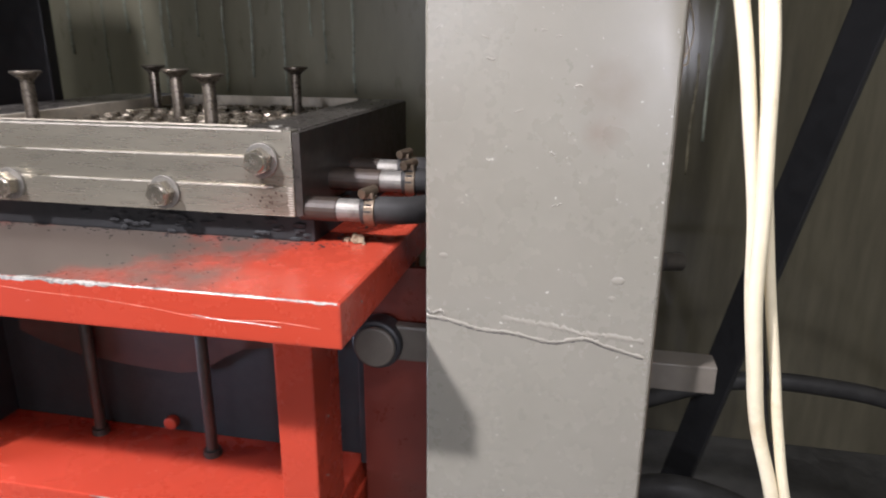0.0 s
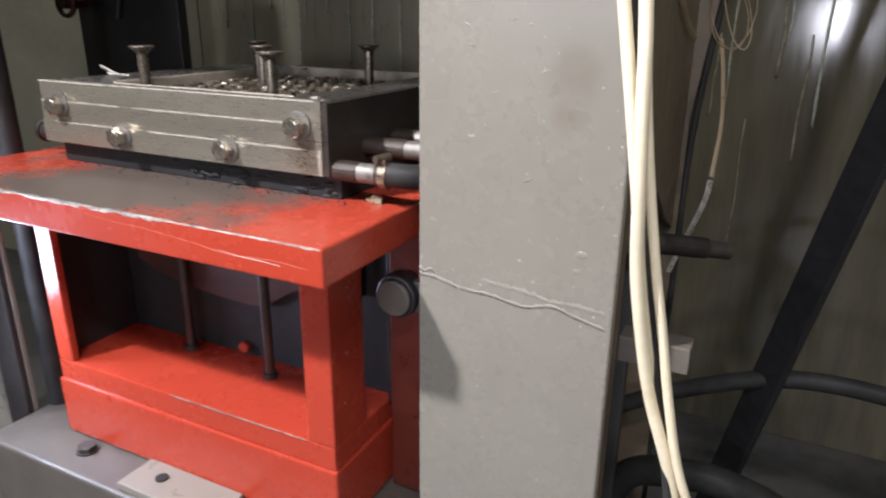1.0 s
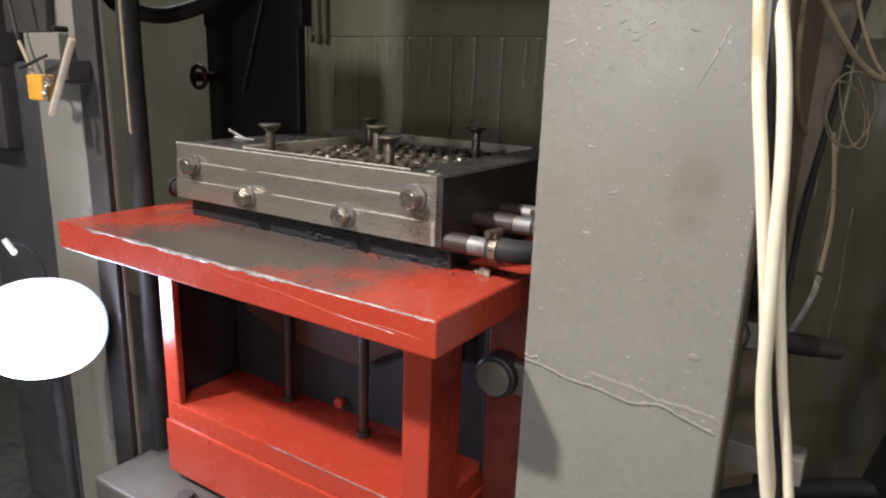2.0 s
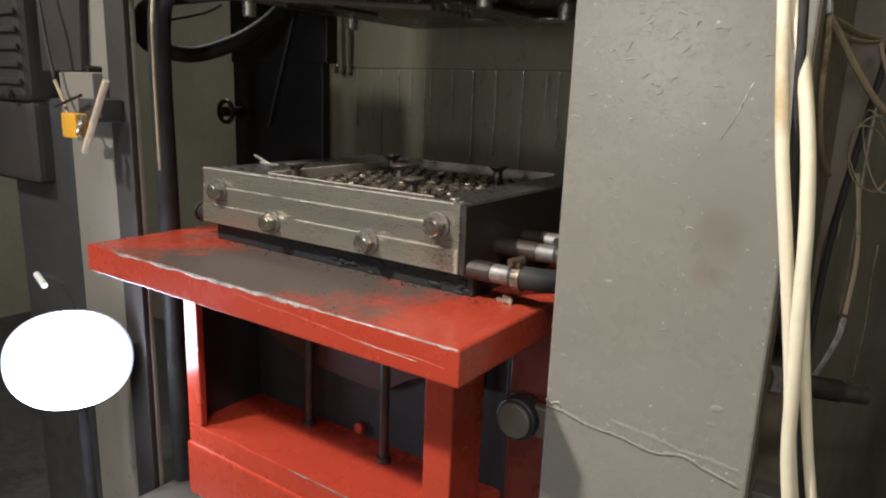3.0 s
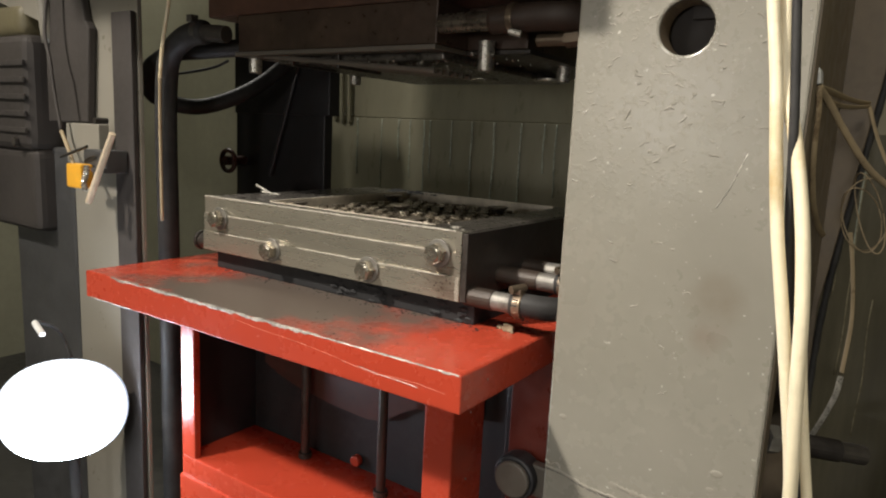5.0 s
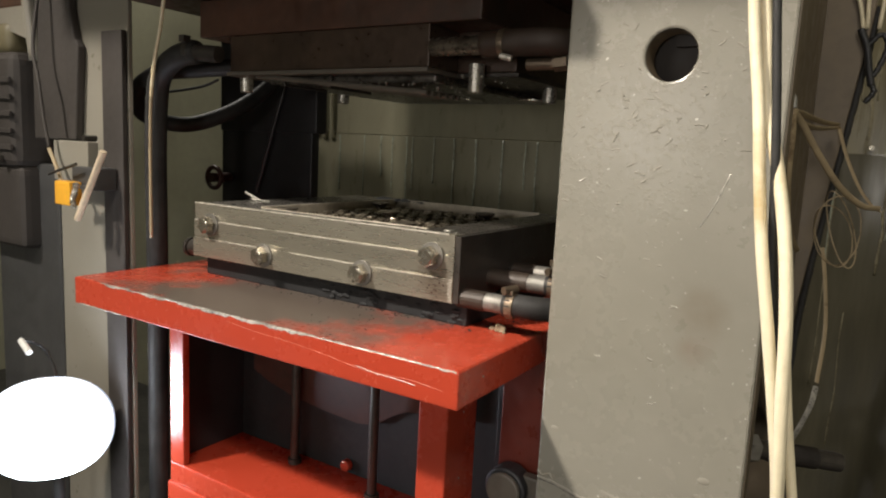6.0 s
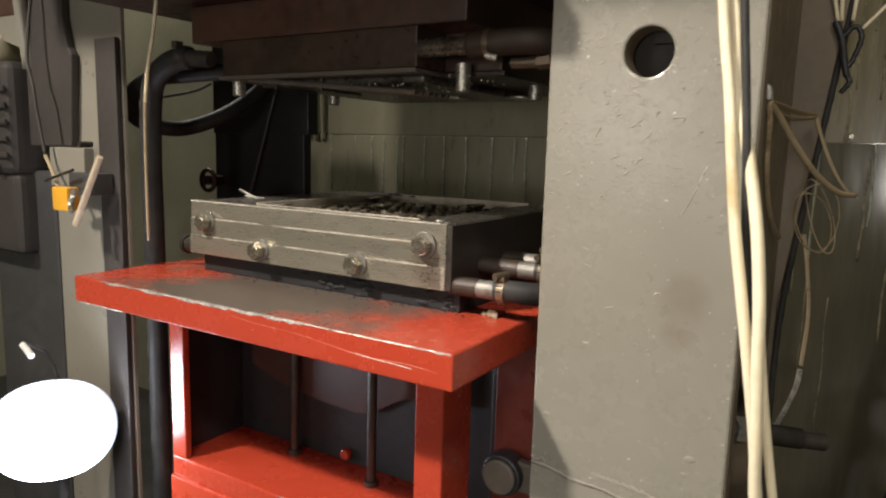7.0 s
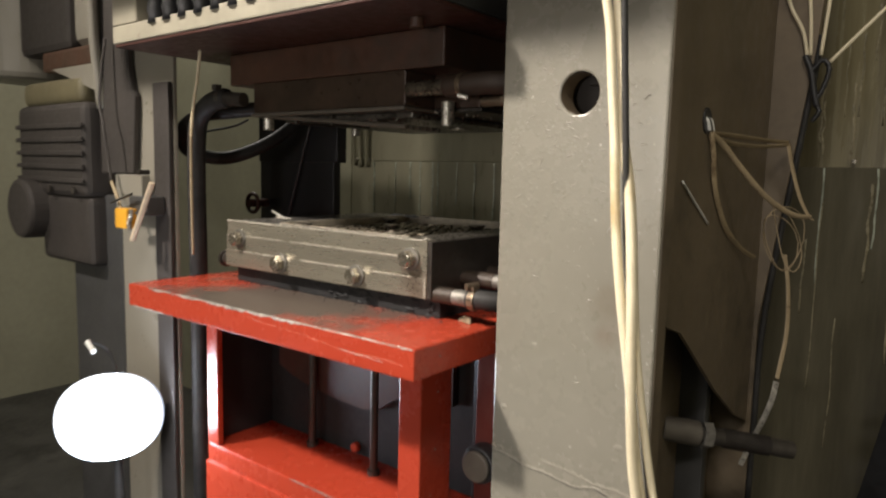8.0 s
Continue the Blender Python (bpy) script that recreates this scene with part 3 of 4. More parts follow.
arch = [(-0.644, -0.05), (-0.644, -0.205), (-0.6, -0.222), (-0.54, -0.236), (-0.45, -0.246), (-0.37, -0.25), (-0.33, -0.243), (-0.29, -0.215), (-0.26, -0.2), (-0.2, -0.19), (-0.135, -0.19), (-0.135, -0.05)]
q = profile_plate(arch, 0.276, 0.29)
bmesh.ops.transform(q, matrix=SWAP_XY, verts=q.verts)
# Beam dimmed in colour for the shade under the table top.
part("cross_beam", q, MAROON, table, "arched red cross beam under the top, dimmed for shade")
part("plug", rod((-0.4, 0.278, -0.344), (-0.4, 0.292, -0.344), 0.011, n=20, bevel=0.003), RED, table, "small red round plug")
for x, y in ((-0.306, 0.243), (-0.51, 0.26)):
    part("ejector_rod", rod((x, y, -0.362), (x, y, -0.047), 0.0085, bm=rod((x, y, -0.362), (x, y, -0.352), 0.013)), DARKSTEEL, table, "dark oily ejector rod", smooth=False)


def chipped_edge(x0, x1, seed):
    """Bare jagged metal along the front top edge of the table, in uneven flakes with gaps."""
    r = random.Random(seed)
    b = bmesh.new()
    rows, x, a, c = [], x0, 0.001, 0.001
    while x < x1:
        big = 1.0 if x < -0.22 else 0.35
        a = min(0.0034, max(-0.0004, a + r.uniform(-0.0016, 0.0016)))
        c = min(0.0045, max(-0.0005, c + r.uniform(-0.002, 0.002)))
        rows.append([b.verts.new(p) for p in ((x, 0.0, -0.0009 - max(a, 0) * big), (x, -0.0003, -0.0007 - max(a, 0) * 0.5), (x, 0.0001, -0.0001), (x, 0.0007, 0.0003), (x, 0.0009 + max(c, 0) * big, 0.0006 if c > 0 else 0.0))])
        x += r.uniform(0.0012, 0.0045)
    for p, q in zip(rows, rows[1:]):
        for k in range(4):
            b.faces.new((p[k], p[k + 1], q[k + 1], q[k]))
    return b


part("chipped_edge", chipped_edge(-0.72, -0.002, 4), CHIP, table, "bare chipped metal along the front edge")
part("scratch", ridge([(-0.40, 0, -0.009), (-0.34, 0, -0.014), (-0.27, 0, -0.016), (-0.2, 0, -0.021), (-0.14, 0, -0.027), (-0.07, 0, -0.024), (-0.02, 0, -0.027)], 0.0003, 0.0003, (0, -1, 0)), RED_LIGHT, table)
part("scratch", ridge([(-0.155, 0, -0.024), (-0.12, 0, -0.027), (-0.09, 0, -0.0275), (-0.06, 0, -0.029)], 0.00045, 0.0005, (0, -1, 0), seed=6), CHIP, table)
part("scratch", ridge([(-0.79, 0, -0.046), (-0.72, 0, -0.046), (-0.66, 0, -0.046)], 0.0009, 0.0006, (0, -1, 0), seed=7), CHIP, table)
part("scratch", ridge([(-0.27, 0.1, 0), (-0.24, 0.102, 0), (-0.2, 0.108, 0)], 0.0004, 0.0004, (0, 0, 1), seed=8), CHIP, table)
part("chipped_lip", ridge([(-0.42, 0.119, -0.362), (-0.3, 0.119, -0.362), (-0.2, 0.119, -0.362), (-0.135, 0.119, -0.362)], 0.001, 0.0012, (0, -0.7, 0.7), seed=2), CHIP, table)
tagged(part("paint_chips", chips([((-0.0, 0.06, -0.02), 0.0015), ((-0.084, 0.165, -0.12), 0.0022), ((-0.084, 0.16, -0.22), 0.002), ((-0.0835, 0.15, -0.3), 0.0015)], (1, 0, 0), 0.0006), CHIP, table), kind="stuff")

rnd = random.Random(44)
grime = []
for k in range(150):
    side = rnd.random()
    p = (rnd.uniform(-0.69, -0.06), 0.184 - abs(rnd.gauss(0, 0.014)), 0.0006) if side < 0.75 else (rnd.gauss(-0.06, 0.02), rnd.uniform(0.17, 0.4), 0.0006)
    grime.append((p, rnd.choice((0.001, 0.0014, 0.002, 0.0032))))
for k in range(24):
    grime.append(((rnd.gauss(-0.22, 0.07), rnd.uniform(0.015, 0.16), 0.0006), rnd.choice((0.0008, 0.0012, 0.0016, 0.0022))))
tagged(part("grime", chips(grime, (0, 0, 1), 0.0004, 6), MATT_BLACK, table, "black flakes of dried grease"), kind="stuff")

# ---- mould on the table ----
mould = thing("mould", (-0.4, 0.4, 0.0), "milled steel compression mould with bolted front plate on the red table", "mould")
# Greasy base, painted black to include the shadow below the front plate.
part("base", box(-0.675, -0.1, 0.185, 0.63, 0.0, 0.0355, 0.003), MATT_BLACK, mould, "oily base plate, blackened for the shadow under the mould")
front = part("front_plate", box(-0.689, -0.114, 0.1695, 0.186, 0.105, 0.136, 0.0012), STEEL, mould, "milled front plate with two steps")
part("step", box(-0.689, -0.114, 0.1672, 0.186, 0.0713, 0.1047, 0.001), STEEL, front)
part("step", box(-0.689, -0.114, 0.165, 0.186, 0.036, 0.071, 0.001), STEEL, front)
part("milled_edge", box(-0.1235, -0.1143, 0.1643, 0.1655, 0.0365, 0.1362, 0.0004, bm=box(-0.1235, -0.1143, 0.1655, 0.17, 0.0712, 0.1362)), STEEL, front, "milled end band")
rnd = random.Random(17)
ticks = bmesh.new()
for k in range(34):
    z = 0.038 + 0.0029 * k
    y = 0.1643 if z < 0.071 else 0.1655
    box(-0.1232 + rnd.uniform(0, 0.003), -0.1147 - rnd.uniform(0, 0.002), y - 0.0006, y + 0.0004, z, z + 0.001, bm=ticks)
tagged(part("cutter_marks", ticks, EDGE, front, "fine bright cutter marks"), kind="stuff")
lumps = bmesh.new()
for k in range(60):
    o = bmesh.new()
    bmesh.ops.create_icosphere(o, subdivisions=1, radius=rnd.uniform(0.002, 0.0065))
    bmesh.ops.transform(o, matrix=Matrix.Translation((rnd.uniform(-0.42, -0.1), 0.184 + rnd.uniform(-0.002, 0.001), rnd.uniform(0.001, 0.033))) @ Matrix.Diagonal((1.6, 0.5, 0.7, 1.0)), verts=o.verts)
    merge(lumps, o)
tagged(part("baked_grease", lumps, MATT_BLACK, mould, "black lumps of baked grease"), kind="stuff")
# Pale strips that paint the highlights on the step and top edges.
for x0, x1 in ((-0.686, -0.5), (-0.47, -0.17)):
    part("step_edge", box(x0, x1, 0.1667, 0.168, 0.1034, 0.1049), EDGE, front)
    part("step_edge", box(x0 + 0.03, x1 + 0.03, 0.1646, 0.166, 0.0697, 0.0711), EDGE, front)
part("top_edge", box(-0.689, -0.128, 0.1688, 0.171, 0.1346, 0.1363), EDGE, front)
CX0, CX1, CY0, CY1 = -0.548, -0.185, 0.2, 0.612
blk = box(-0.686, -0.112, 0.1868, 0.64, 0.036, 0.113, 0.0)
for q in ((-0.686, CX0, 0.1868, 0.64), (CX1, -0.112, 0.1868, 0.64), (CX0, CX1, 0.1868, CY0), (CX0, CX1, CY1, 0.64)):
    box(*q, 0.113, 0.1355, 0.001, bm=blk)
part("block", blk, MOULD_TOP, mould, "oily block with a sunk cavity")
part("cavity_rim", box(CX0 + 0.0005, CX1 - 0.0005, CY1 - 0.005, CY1 - 0.0004, 0.1135, 0.139, 0.001), RIM, mould, "worn rim of the cavity, paled for the light on it")
part("cavity_rim", box(CX0 + 0.0005, CX0 + 0.005, CY0 + 0.001, CY1 - 0.006, 0.1135, 0.1385, 0.001), RIM, mould)
part("cavity_rim", box(CX0 + 0.006, CX1 - 0.001, CY0 + 0.0005, CY0 + 0.004, 0.1135, 0.1365, 0.001), RIM, mould)
# Dark plate over the right side, so its shade lies in the colour.
part("side_plate", box(-0.1137, -0.1045, 0.1655, 0.632, 0.037, 0.1345, 0.001), DARKSTEEL, mould, "dark plate carrying the shade of the mould's right side")


def flange_bolt(x, z, parent, turn, bright):
    y = 0.1672 if z > 0.07 else 0.165
    washer = part("washer", rod((x, y + 0.0005, z), (x, y - 0.0035, z), 0.0205, n=28, bevel=0.0008), FERRULE, parent, "dull steel washer")
    bm = hexagon((0, 0, 0), (0, -1, 0), 0.0275, 0.0155)
    rod((0, -0.015, 0), (0, -0.0168, 0), 0.0122, 0.0105, n=24, bm=bm)
    bmesh.ops.transform(bm, matrix=Matrix.Translation((x, y - 0.003, z)) @ Matrix.Rotation(radians(turn), 4, "Y"), verts=bm.verts)
    part("bolt_head", bm, bright, parent)


flange_bolt(-0.153, 0.1012, mould, 8, BOLT)
flange_bolt(-0.2815, 0.0583, mould, 22, BOLT)
flange_bolt(-0.4995, 0.0587, mould, 3, BOLT)
flange_bolt(-0.641, 0.0982, mould, 15, BOLT)
rnd = random.Random(90)
rust = [((-0.145 + rnd.gauss(0, 0.012), 0.1647, 0.055 + rnd.gauss(0, 0.008)), rnd.uniform(0.0006, 0.002)) for _ in range(22)]
rust += [((-0.155 + rnd.gauss(0, 0.012), 0.167, 0.081 + rnd.gauss(0, 0.004)), rnd.uniform(0.0005, 0.0014)) for _ in range(10)]
rust += [((rnd.uniform(-0.66, -0.13), 0.1647, rnd.uniform(0.037, 0.05)), rnd.uniform(0.0004, 0.0009)) for _ in range(24)]
tagged(part("rust_spots", chips(rust, (0, -1, 0), 0.00015, 31), BROWN, mould, "brown specks of rust"), kind="stuff")
part("plug", rod((-0.15, 0.205, 0.133), (-0.15, 0.205, 0.1372), 0.0085, n=16, bevel=0.001), BRIGHT, mould)
part("plug", rod((-0.128, 0.19, 0.133), (-0.128, 0.19, 0.1368), 0.004, n=12), BRIGHT, mould)
part("plug", rod((-0.15, 0.6, 0.133), (-0.15, 0.6, 0.1372), 0.0085, n=16, bevel=0.001), BRIGHT, mould)
part("grease", ridge([(-0.6, 0.62, 0.136), (-0.56, 0.605, 0.1362), (-0.5, 0.618, 0.136), (-0.46, 0.62, 0.136)], 0.016, 0.004, (0, 0, 1), 0.4, 14), MATT_BLACK, mould, smooth=True)
part("sprue", rod((-0.70, 0.3, 0.15), (-0.655, 0.3, 0.1355), 0.0028, bm=rod((-0.675, 0.292, 0.139), (-0.64, 0.31, 0.1345), 0.0022)), BRIGHT, mould, "bright stray pin on the mould")
part("drain_stub", rod((-0.69, 0.2, 0.045), (-0.735, 0.2, 0.043), 0.016, bevel=0.002, bm=rod((-0.735, 0.2, 0.043), (-0.742, 0.2, 0.043), 0.019, n=16)), DARKSTEEL, mould)

# studs of the cavity floor, sharing two meshes
stud_data = []
for n, r, h in ((6, 0.0108, 0.0125), (4, 0.0106, 0.0115)):
    b = rod((0, 0, 0), (0, 0, h), r, r * 0.94, n=n, bevel=0.0007)
    me = bpy.data.meshes.new("stud")
    b.to_mesh(me)
    b.free()
    me.materials.append(STUD)
    stud_data.append(me)
rnd = random.Random(31)
rowi = 0
y = CY0 + 0.02
while y < CY1 - 0.016:
    x = CX0 + 0.022 + (0.0134 if rowi % 2 else 0)
    while x < CX1 - 0.016:
        if all((x - px) ** 2 + (y - py) ** 2 > 0.0007 for px, py in ((-0.527, 0.247), (-0.255, 0.24), (-0.262, 0.521), (-0.525, 0.524), (-0.391, 0.381))):
            st = new("stud", stud_data[rnd.random() < 0.3])
            st.parent = mould
            st.location = Vector((x + rnd.uniform(-0.0035, 0.0035), y + rnd.uniform(-0.003, 0.003), 0.1128 + rnd.uniform(-0.0015, 0.001))) - mould.location
            st.rotation_euler = (rnd.uniform(-0.045, 0.045), rnd.uniform(-0.045, 0.045), rnd.uniform(0, 1.5))
        x += 0.0268
    y += 0.0238
    rowi += 1

pins = []
for x, y in ((-0.527, 0.247), (-0.255, 0.24), (-0.262, 0.521), (-0.525, 0.524), (-0.391, 0.381)):
    pn = thing("ejector_pin", (x, y, 0.04), "steel ejector pin with a flat flared head standing in the mould", "pin", "ejector pins")
    part("shaft", rod((x, y, 0.0), (x, y, 0.126), 0.0085, n=20), PIN, pn, smooth=False)
    part("head", rod((x, y, 0.133), (x, y, 0.136), 0.0198, n=28, bevel=0.0008, bm=rod((x, y, 0.124), (x, y, 0.133), 0.0088, 0.0185, n=28)), PIN, pn)
    pins.append(pn)


def water_hose(y, z, x_end, bend, label, reach=0.0):
    """A hose on a nipple at the mould's side, held by a screw clamp."""
    h = thing("water_hose", (-0.1, y, z), label, "hose", "water hoses")
    part("nipple", rod((-0.113, y, z), (reach - 0.066, y, z), 0.0145, bevel=0.001), NIPPLE, h, "rusty brown pipe nipple")
    part("ferrule", rod((reach - 0.068, y, z), (reach - 0.03, y + 0.001, z), 0.0135, n=24, bevel=0.002), FERRULE, h, "dull zinc crimped ferrule")
    part("tube", tube([(reach - 0.038, y + 0.001, z), (reach - 0.016, y + 0.003, z + 0.001), (reach + 0.01, y + 0.012, z), (reach * 0.7 + 0.032, y + 0.035, z - 0.001), (0.055, y + 0.09, z - 0.002), (x_end, y + bend, z - 0.02)],
                      0.0165, n=18), RUBBER, h, "glossy black rubber hose", smooth=True)
    ring = part("clamp", rod((reach - 0.033, y + 0.001, z), (reach - 0.021, y + 0.002, z), 0.0185, n=28, bevel=0.001), BRONZE, h, "worm drive hose clamp")
    part("screw", rod((reach - 0.034, y - 0.014, z + 0.0225), (reach - 0.024, y + 0.008, z + 0.0245), 0.006, n=12, bevel=0.001,
                      bm=box(reach - 0.032, reach - 0.022, y - 0.009, y + 0.006, z + 0.015, z + 0.023, 0.001)), BRONZE, ring)
    for k in range(6):
        a = radians(100 + 24 * k)
        part("slot", box(reach - 0.031, reach - 0.023, y + 0.0015 - 0.0188 * math.sin(a) - 0.0006, y + 0.0015 - 0.0188 * math.sin(a) + 0.0006, z - 0.0188 * math.cos(a) - 0.0009, z - 0.0188 * math.cos(a) + 0.0009), BLACK, ring)
    return h


hoses = [water_hose(0.182, 0.044, 0.08, 0.2, "black rubber water hose with zinc ferrule and screw clamp"),
         water_hose(0.262, 0.064, 0.08, 0.22, "black rubber water hose behind the first with screw clamp", 0.028),
         water_hose(0.345, 0.064, 0.08, 0.16, "black rubber water hose at the rear of the mould")]

crumbs = []
rnd = random.Random(5)
for cx, cy, r in ((-0.05, 0.196, 0.0085), (-0.064, 0.199, 0.0045), (-0.04, 0.19, 0.003)):
    b = bmesh.new()
    bmesh.ops.create_icosphere(b, subdivisions=2, radius=r)
    for v in b.verts:
        v.co *= rnd.uniform(0.65, 1.25)
        v.co.z *= 0.8
    bmesh.ops.translate(b, verts=b.verts, vec=(cx, cy, r * 0.6))
    c = thing("grease_crumb", (cx, cy, 0), "dry pale crumb of grease on the red table", "crumb", "crumbs on the table")
    part("lump", b, CRUMB, c)
    crumbs.append(c)

# ---- upper mould and bolster ----
up = thing("upper_mould", (-0.4, 0.4, 0.36), "oily dark steel upper mould bolted under the press bolster", "mould")
part("hot_plate", box(-0.695, -0.103, 0.185, 0.66, 0.4275, 0.4925, 0.003), BROWN, up, "rusty brown heating plate")
part("block", box(-0.612, -0.187, 0.185, 0.64, 0.366, 0.427, 0.002), UPPER, up)
part("back_block", box(-0.187, -0.085, 0.266, 0.64, 0.366, 0.427, 0.002), UPPER, up)
part("flange", box(-0.618, -0.187, 0.182, 0.645, 0.3585, 0.3655, 0.0015), TAUPE, up, "dull steel flange under the block")
part("flange", box(-0.1865, -0.08, 0.264, 0.645, 0.3585, 0.3655, 0.0015), DARKSTEEL, up)
part("core", box(-0.54, -0.19, 0.21, 0.61, 0.346, 0.358, 0.004), MOULD_TOP, up)
for x, y in ((-0.614, 0.225), (-0.588, 0.464), (-0.143, 0.25), (-0.102, 0.43)):
    g = part("guide_pin", rod((x, y, 0.333), (x, y, 0.3585), 0.0115, n=22, bevel=0.002, bm=rod((x, y, 0.3425), (x, y, 0.376), 0.0118, n=22)), BRIGHT, up, "bright steel guide pin")
for x in (-0.5, -0.395):
    part("bracket", box(x, x + 0.005, 0.203, 0.31, 0.3435 - 0.05 * (x + 0.53), 0.3585, 0.001), DARKSTEEL, up)
for k in range(6):
    y = 0.204 + 0.019 * k
    part("slat", rod((-0.565, y, 0.3595), (-0.2, y, 0.3305), 0.0042, n=8), TAUPE, up, "brown oily steel slat")
rnd = random.Random(8)
b = bmesh.new()
for k in range(46):
    x, y = rnd.uniform(-0.34, -0.13), rnd.uniform(0.2, 0.42)
    o = bmesh.new()
    bmesh.ops.create_icosphere(o, subdivisions=1, radius=rnd.uniform(0.0015, 0.003))
    bmesh.ops.translate(o, verts=o.verts, vec=(x, y, 0.3455 if -0.19 > x else 0.3575))
    merge(b, o)
tagged(part("drips", b, BRIGHT, up, "shiny oil drips", smooth=True), kind="stuff")
for x, y in ((-0.30, 0.5), (-0.17, 0.52)):
    part("ejector_disc", rod((x, y, 0.343), (x, y, 0.347), 0.03, n=30, bevel=0.001), BRIGHT, up)

uh = thing("heater_hose", (-0.187, 0.195, 0.394), "brown steel pipe with clamped dark brown hose beside the upper mould", "hose", "upper hoses")
part("nipple", rod((-0.187, 0.195, 0.394), (-0.09, 0.192, 0.394), 0.0135, bevel=0.001), PIN, uh, "dull brown steel pipe")
part("tube", tube([(-0.1, 0.192, 0.394), (-0.05, 0.192, 0.395), (0.0, 0.2, 0.395), (0.03, 0.24, 0.39), (0.05, 0.34, 0.37)], 0.0185, n=18), HOSE_BROWN, uh, "dark brown rubber hose", smooth=True)
cl = part("clamp", rod((-0.072, 0.192, 0.3945), (-0.063, 0.192, 0.3945), 0.0205, n=28, bevel=0.001), BRONZE, uh, "thin wire hose clamp")
part("screw", rod((-0.066, 0.176, 0.376), (-0.05, 0.18, 0.372), 0.0045, n=10), BRIGHT, cl)
part("valve", rod((-0.04, 0.21, 0.368), (0.0, 0.21, 0.368), 0.008, n=14, bm=rod((0.0, 0.21, 0.368), (0.02, 0.21, 0.37), 0.011, n=6)), BRONZE, uh)

# Beam out of view, added to cast the shadow across the column's top.
hd = thing("shading_beam", (-0.35, 0.3, 0.81), "unseen grey beam added to shade the tops of the columns", "machine beam")
part("beam", box(-1.09, 0.42, -0.25, 0.131, 0.815, 1.4, 0.006), GREY, hd)
part("lip", box(-1.09, 0.42, -0.26, -0.251, 0.815, 0.86, 0.003), GREY, hd)

bol = thing("press_bolster", (-0.4, 0.3, 0.5), "cream painted press bolster with dark red underside", "bolster")
part("front_rail", box(-0.836, -0.02, 0.0, 0.03, 0.5, 0.535, 0.003), CREAM, bol)
part("end_post", box(-0.836, -0.74, 0.0, 0.03, 0.536, 0.8, 0.003), CREAM, bol)
part("slab", box(-0.83, -0.022, 0.031, 0.7, 0.501, 0.8, 0.003), SLATE, bol)
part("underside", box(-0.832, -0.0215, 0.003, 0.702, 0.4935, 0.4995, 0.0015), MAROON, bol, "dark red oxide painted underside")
part("stud", rod((-0.108, 0.12, 0.476), (-0.108, 0.12, 0.4935), 0.012, n=18, bevel=0.002), BROWN, bol)
# Black sheet that puts the recess's shade into colour.
part("recess_shadow_plate", box(-0.739, -0.024, 0.0285, 0.0305, 0.536, 0.8), BLACK, bol, "black plate for the shade in the recess")
for k in range(13):
    x = -0.68 + 0.052 * k
    part("spring", tube([(x, 0.012, 0.8), (x + 0.003, 0.012, 0.7), (x, 0.010, 0.6), (x, 0.009, 0.527)], 0.0165, n=12, steps=6, ripple=0.12), BLACK, bol, smooth=True)

# ---- hoses and gear beside the left column ----
lh = thing("steam_hose", (-0.66, 0.155, 0.395), "thick black rubber hose bending down beside the upper mould", "hose", "upper hoses")
part("nipple", rod((-0.612, 0.16, 0.392), (-0.675, 0.152, 0.397), 0.0145, bevel=0.001), DARKSTEEL, lh)
part("clamp", rod((-0.668, 0.153, 0.397), (-0.68, 0.152, 0.397), 0.0215, n=26, bevel=0.001, bm=box(-0.682, -0.668, 0.13, 0.145, 0.412, 0.424, 0.001)), DARKSTEEL, lh)
part("tube", tube([(-0.66, 0.153, 0.397), (-0.71, 0.15, 0.39), (-0.765, 0.155, 0.362), (-0.795, 0.165, 0.31), (-0.81, 0.172, 0.2), (-0.817, 0.178, 0.04), (-0.82, 0.18, -0.2), (-0.82, 0.18, -0.7), (-0.815, 0.18, -0.93)],
                  0.0205, n=18), RUBBER, lh, "black rubber tube", smooth=True)
lh = thing("looped_hose", (-0.68, 0.25, 0.38), "black rubber hose in a loop beside the column", "hose", "upper hoses")
part("tube", tube([(-0.60, 0.3, 0.388), (-0.685, 0.25, 0.383), (-0.753, 0.22, 0.377), (-0.83, 0.195, 0.368), (-0.893, 0.19, 0.335), (-0.91, 0.215, 0.29), (-0.885, 0.29, 0.273), (-0.845, 0.36, 0.297),
                   (-0.825, 0.44, 0.345), (-0.80, 0.5, 0.41), (-0.78, 0.52, 0.47)], 0.0165, n=16), RUBBER, lh, smooth=True)
co = thing("cord", (-0.706, 0.12, 0.49), "thin cream cord hanging from the bolster", "cord")
part("strand", tube([(-0.703, 0.118, 0.495), (-0.718, 0.12, 0.44), (-0.738, 0.122, 0.385), (-0.752, 0.126, 0.345), (-0.762, 0.13, 0.318)], 0.0034, n=8), CABLE, co, smooth=True)
part("strand", tube([(-0.762, 0.13, 0.318), (-0.776, 0.138, 0.28), (-0.788, 0.145, 0.2), (-0.795, 0.15, 0.05)], 0.0032, n=8), STRAP, co, "dirty beige lower end", smooth=True)
wi = thing("thin_wire", (-0.66, 0.3, 0.35), "thin dark wire between hoses", "wire")
part("strand", tube([(-0.735, 0.26, 0.362), (-0.76, 0.25, 0.35), (-0.8, 0.24, 0.342), (-0.86, 0.23, 0.335)], 0.0028, n=8), BLACK, wi, smooth=True)
va = thing("valve", (-1.03, 0.5, 0.15), "dark red hand wheel of a valve beside the press", "valve")
